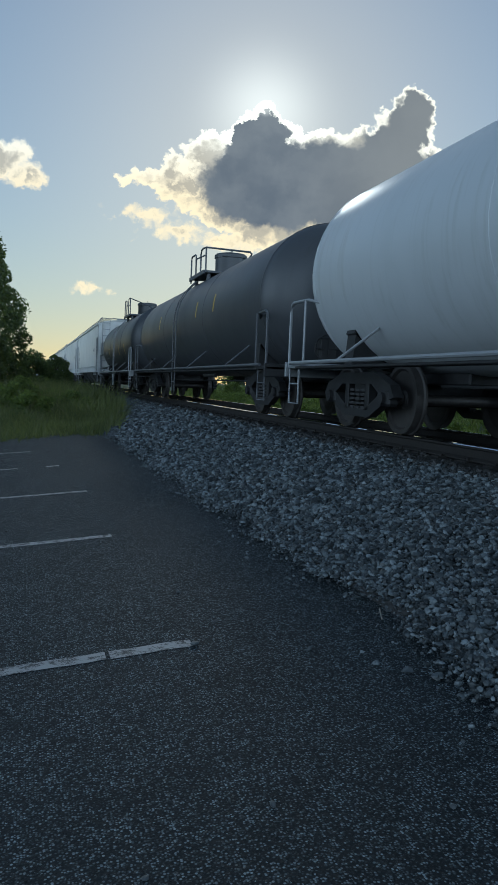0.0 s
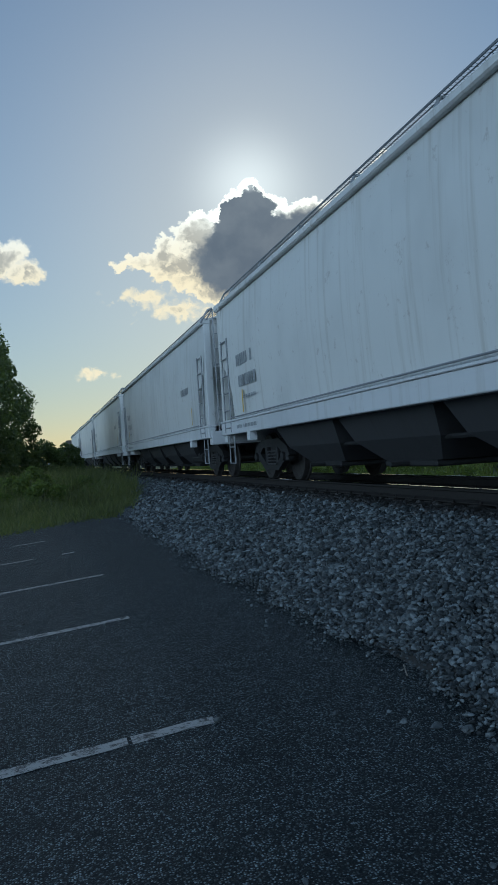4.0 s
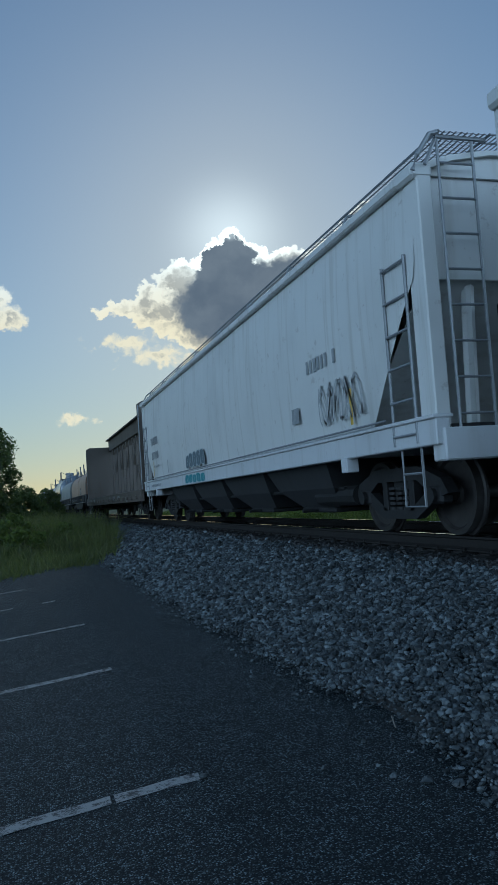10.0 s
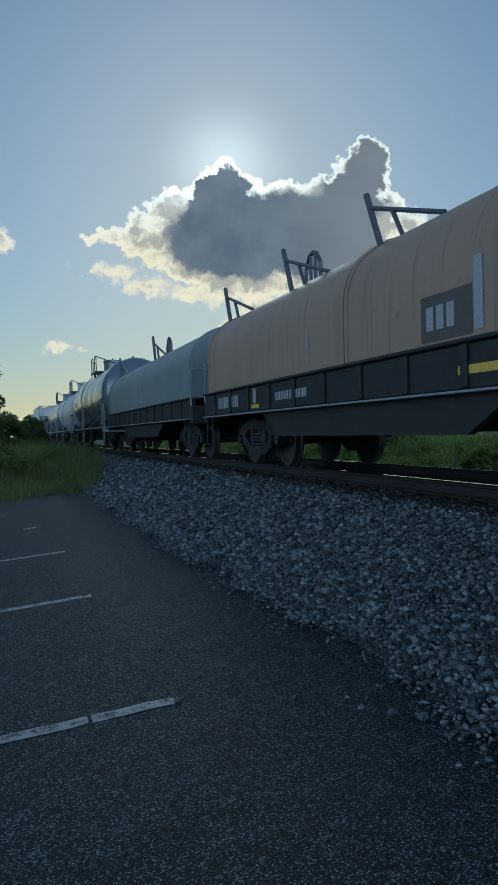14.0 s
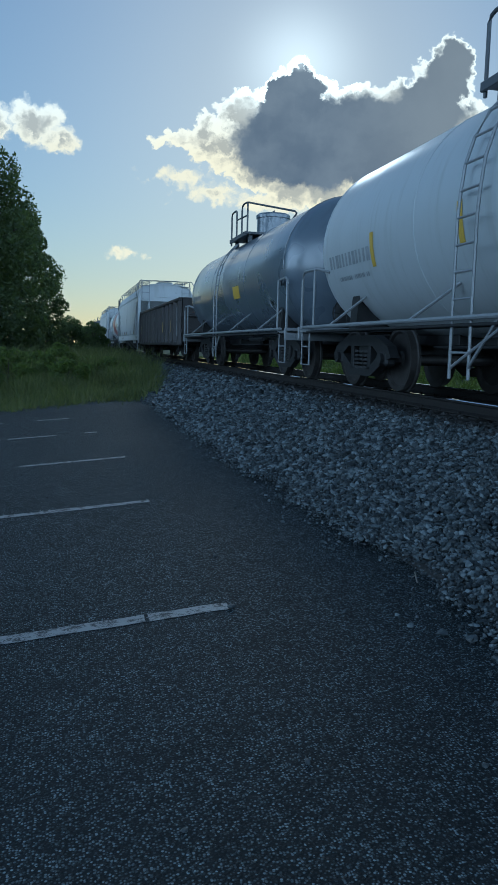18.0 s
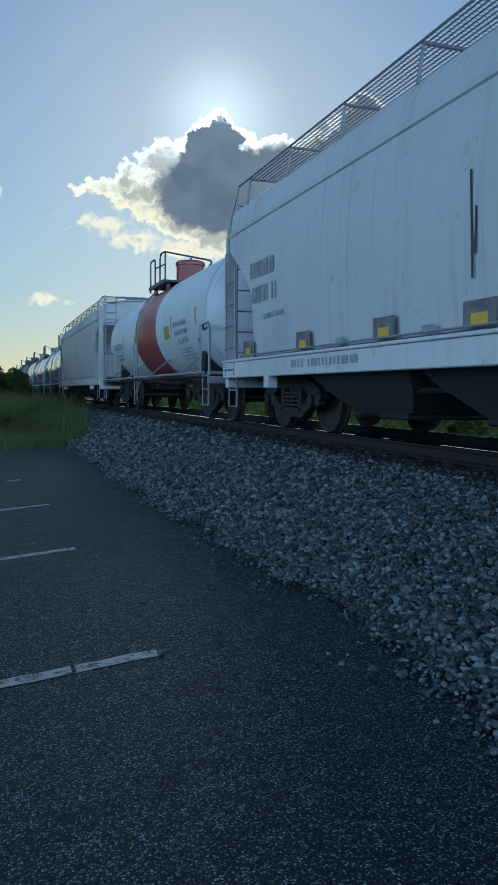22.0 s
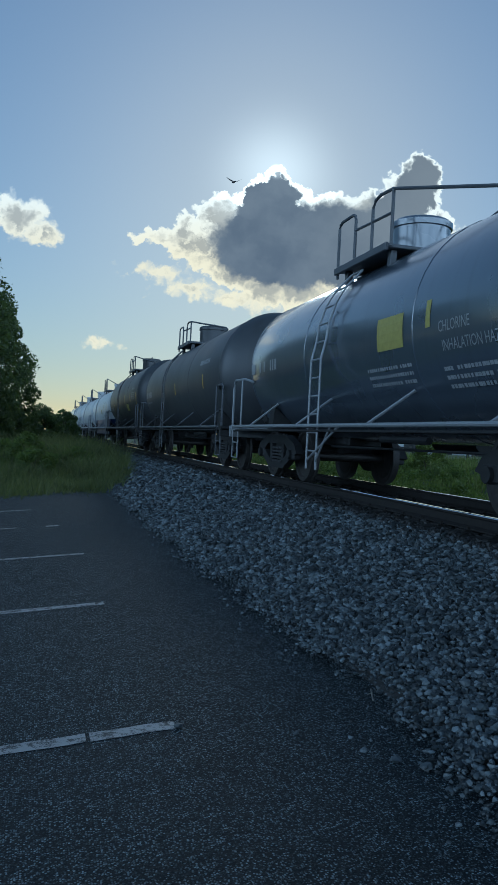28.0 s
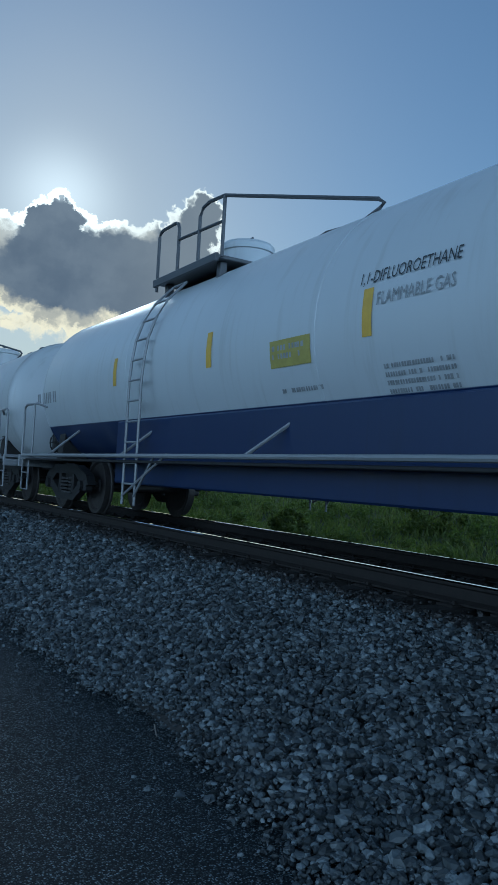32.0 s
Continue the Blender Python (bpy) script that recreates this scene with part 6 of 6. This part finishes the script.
    sd.diamond(225.6, 1.5, 0.2, PALE, LETTER)
    gondola_car(237.1, 251.65, "dark brown open gondola with scuffed ribbed sides")
    # first round-sided hopper
    _, mid, sd = hopper_car(252.9, 267.85, "off-white round-sided hopper car with orange patches", HOPPERW, True, 3, 3.22, 4.06, 0.80)
    sd.bars(266.4, 265.3, 2.30, 0.24, LETTER, 80, 3)
    sd.bars(266.3, 265.2, 1.92, 0.24, LETTER, 81, 3)
    sd.bars(265.8, 264.9, 1.66, 0.07, LETTER, 82, 5)
    for u in (266.45, 264.23, 262.06, 260.4, 257.6, 255.4):
        sd.patch("patch", u - 0.24, u + 0.24, 1.13, 1.36, SCUFF, "grey repaint patch")
        sd.patch("reflector", u - 0.12, u + 0.12, 1.14, 1.25, YELLOW, lift=0.008)
    for u in (261.19, 263.1):
        sd.patch("patch", u - 0.12, u + 0.12, 1.15, 1.21, FADED, lift=0.005)
    sd.patch("scratch", 260.50, 260.53, 1.55, 2.47, LETTER, "dark rub mark down the side", lean=0.06)
    sd.patch("scratch", 260.47, 260.50, 1.75, 2.15, LETTER)
    sd.patch("notice", 254.8, 255.2, 1.42, 1.72, LETTER)
    Side(sd.car, mid, x=1.56).bars(264.6, 262.6, 0.90, 0.10, LETTER, 83, 6)
    # white tank with a red band
    _, _, sd = tank_car(268.8, 282.4, "white tank car with a broad red band", [WHITE, RED], 1.38, 3.55, 1.95, band=(274.3, 277.15), dome_r=0.41, dome_h=0.66)
    sd.text("HYDROGEN FLUORIDE, ANHYDROUS", 272.40, 2.02, 0.155, LETTER, 0.46)
    sd.text("INHALATION HAZARD", 272.35, 1.83, 0.155, LETTER, 0.75)
    sd.text("DOT - SP 11759", 272.12, 1.64, 0.155, LETTER, 0.8)
    sd.patch("notice", 272.85, 273.4, 1.80, 2.10, LEMON)
    for u in (272.62, 279.08, 270.4):
        sd.patch("reflector", u - 0.05, u + 0.05, 1.94, 2.3, YELLOW)
    sd.bars(281.0, 279.3, 1.86, 0.2, LETTER, 84, 4)
    sd.bars(280.8, 279.5, 1.66, 0.06, LETTER, 85, 7)
    sd.bars(280.8, 279.6, 1.55, 0.06, LETTER, 86, 7)
    for k in range(4):
        sd.bars(272.2, 271.2, 1.50 - 0.07 * k, 0.03, LETTER, 87 + k, 9)
        sd.bars(278.0, 277.6, 1.8 - 0.06 * k, 0.03, LETTER, 187 + k, 3)
    for z in (1.25, 1.62):
        sd.diamond(270.5, z, 0.19, WHITE, LETTER)
    _, mid, sd = hopper_car(283.4, 298.3, "pale grey round-sided hopper car", HOPPERW, True, 3, 3.22, 3.98, 0.78)
    sd.patch("reflector", 285.5, 285.6, 1.5, 2.1, YELLOW)
    Side(sd.car, mid, x=1.56).bars(293.0, 291.2, 0.88, 0.08, LETTER, 91, 6)
    # dark tanks
    tank_car(299.4, 311.5, "dark blue-black tank car", INK, 1.33, 3.40, 1.7, GREYRAIL)
    _, _, sd = tank_car(312.2, 325.0, "blue-black tank car with white placards", INK, 1.33, 3.36, 1.75)
    sd.bars(323.9, 321.8, 2.10, 0.20, PALE, 92, 4)
    sd.bars(323.6, 322.2, 1.85, 0.07, PALE, 93, 7)
    sd.diamond(314.75, 1.55, 0.2, WHITE, LETTER)
    sd.patch("notice", 314.9, 315.3, 1.9, 2.2, PALE)
    for k in range(5):
        sd.bars(314.4, 313.2, 2.45 - 0.1 * k, 0.05, PALE, 94 + k, 8)
    _, _, sd = tank_car(326.0, 337.45, "blue-black chlorine tank car with a yellow notice", INK, 1.36, 3.47, 2.1)
    sd.text("CHLORINE", 329.27, 1.92, 0.17, PALE)
    sd.text("INHALATION HAZARD", 329.22, 1.72, 0.17, PALE)
    sd.patch("notice", 330.1, 330.8, 1.85, 2.25, LEMON)
    sd.patch("reflector", 329.45, 329.55, 2.0, 2.3, LEMON)
    for k in range(3):
        sd.bars(331.2, 329.9, 1.62 - 0.09 * k, 0.04, PALE, 100 + k, 7)
        sd.bars(329.3, 327.9, 1.52 - 0.09 * k, 0.04, PALE, 110 + k, 7)
    sd.bars(336.6, 335.0, 1.95, 0.19, PALE, 103, 4)
    sd.diamond(327.6, 1.4, 0.2, PALE, LETTER)
    _, _, sd = tank_car(338.3, 352.1, "plain black tank car", BLACK, 1.43, 3.66, 2.7, DARKRAIL)
    sd.bars(351.1, 349.7, 2.0, 0.20, PALE, 104, 4)
    sd.bars(351.0, 349.9, 1.8, 0.06, PALE, 106, 7)
    sd.bars(341.5, 340.2, 2.5, 0.12, PALE, 105, 3)
    for u in (347.4, 345.0, 341.0):
        sd.patch("reflector", u - 0.05, u + 0.05, 1.9, 2.25, YELLOW)
    _, _, sd = tank_car(352.95, 366.4, "black tank car with long yellow reflector strips", BLACK, 1.46, 3.82, 2.12, DARKRAIL)
    sd.text("REFRIGERANT GAS", 355.85, 2.55, 0.16, PALE)
    for u, a, b in ((358.4, 2.05, 2.45), (356.35, 2.05, 2.45), (354.3, 1.5, 2.4), (361.17, 1.85, 2.25), (363.31, 1.8, 2.14)):
        sd.patch("reflector", u - 0.05, u + 0.05, a, b, YELLOW)
    for k in range(4):
        sd.bars(355.9, 354.7, 2.4 - 0.08 * k, 0.04, PALE, 120 + k, 8)
    sd.bars(365.7, 363.75, 1.82, 0.19, PALE, 125, 4)
    sd.diamond(354.85, 1.40, 0.2, GREEN, PALE)
    sd.patch("notice", 357.2, 357.9, 1.7, 2.0, LEMON)
    # white and blue tank
    _, _, sd = tank_car(366.95, 380.7, "white tank car with a deep blue lower half", TWOTONE, 1.40, 3.52, 2.82, GREYRAIL, skirt=SKIRT, truck=1.36, dome_r=0.38, dome_h=0.5)
    sd.text("1,1-DIFLUOROETHANE", 371.0, 2.37, 0.155, LETTER, 0.72)
    sd.text("FLAMMABLE GAS", 370.75, 2.17, 0.155, FADED, 0.74)
    sd.patch("notice", 371.65, 372.32, 1.80, 2.06, LEMON)
    for k in range(2):
        sd.bars(372.28, 371.7, 1.88 + 0.08 * k, 0.05, LETTER, 127 + k, 4)
    for u in (370.86, 373.58, 376.4, 368.9):
        sd.patch("reflector", u - 0.06, u + 0.06, 1.93, 2.33, YELLOW)
    for k in range(4):
        sd.bars(370.7, 369.9, 1.66 - 0.065 * k, 0.035, LETTER, 130 + k, 9)
    sd.bars(380.2, 379.0, 1.86, 0.19, LETTER, 135, 4)
    sd.bars(372.2, 371.5, 1.56, 0.04, LETTER, 136, 6)
    sd.diamond(369.6, 1.2, 0.19, WHITE, LETTER)
    tank_car(381.8, 394.6, "grey tank car with tall railings", CREAM, 1.36, 3.48, 2.2)
    tank_car(395.8, 409.0, "pale tank car far down the line", CREAM, 1.40, 3.55, 2.0)
    tank_car(410.2, 423.6, "dark tank car at the far end of the view", INK, 1.40, 3.55, 2.0)


SKIRT = paint("deep blue skirt paint", (0.007, 0.020, 0.075), 0.32, 0.3)
train()


def bird():
    b = thing("bird", pose(5.3, 22, 8.9), "small dark bird in flight against the sky", "bird")
    body = Shape().loft([[(0.035 * q * math.cos(a), y, 0.03 * q * math.sin(a)) for a in [2 * math.pi * j / 10 for j in range(10)]] for y, q in ((-0.13, 0.1), (-0.10, 0.6), (-0.04, 1.0), (0.04, 0.9), (0.10, 0.4), (0.17, 0.15))])
    part("body", body, FEATHER, b, smooth=60)
    wings = []
    for s in (-1, 1):
        w = Shape().loft([[(s * 0.02, -0.06, 0.012), (s * 0.02, 0.05, 0.008), (s * 0.02, 0.05, 0.0), (s * 0.02, -0.06, 0.0)], [(s * 0.13, -0.07, 0.012), (s * 0.13, 0.03, 0.008), (s * 0.13, 0.03, 0.002), (s * 0.13, -0.07, 0.002)], [(s * 0.25, -0.01, 0.008), (s * 0.25, 0.025, 0.006), (s * 0.25, 0.025, 0.003), (s * 0.25, -0.01, 0.003)]])
        wings.append(part("wing", w, FEATHER, b))
    part("tail", Shape().loft([[(-0.015, 0.14, 0.0), (0.015, 0.14, 0.0), (0.015, 0.14, 0.006), (-0.015, 0.14, 0.006)], [(-0.05, 0.25, 0.0), (0.05, 0.25, 0.0), (0.05, 0.25, 0.004), (-0.05, 0.25, 0.004)]]), FEATHER, b)
    return b, wings


BIRD, WINGS = bird()


def motions():
    """Everything that moves: the train, its wheels, the bird."""
    times = [2.0 * k for k in range(17)]
    for car in CARS:
        x, y, z = car.matrix_basis.translation
        walk(car, [(t, pose(x, y - rolled(t), z)) for t in times])
    for k, dy in enumerate((-0.89, 0.89)):
        first = WHEELS[k][0]
        walk(first, [(j / FPS, pose(0, dy, WHEEL_R, math.degrees(rolled(j / FPS) / WHEEL_R) % 360)) for j in range(32 * FPS + 1)])
        keys = first.animation_data
        for w in WHEELS[k][1:]:
            w.rotation_mode = "QUATERNION"
            own = w.animation_data_create()
            own.action = keys.action
            own.action_slot = keys.action_slot
    walk(BIRD, [(0.0, pose(60, 240, 3, 0, 0, -20)), (24.0, pose(22, 60, 4.5, 5, 0, -20)), (27.0, pose(8.6, 25, 5.2, 12, 0, -20)), (28.0, pose(5.27, 22, 8.9, 25, 10, -30)), (28.2, pose(4.85, 22, 10.42, 25, 10, -10)),
                (28.3, pose(4.36, 22, 11.13, 20, -10, 30)), (28.4, pose(2.72, 22, 11.9, 15, -15, 60)), (28.8, pose(-4.0, 23, 14.0, 10, -10, 70)), (32.0, pose(-60, 40, 22, 0, 0, 70))])
    for s, w in zip((-1, 1), WINGS):
        walk(w, [(0.125 * j, pose(0, 0, 0, 0, s * (28 if j % 2 else -22), 0)) for j in range(257)])


motions()
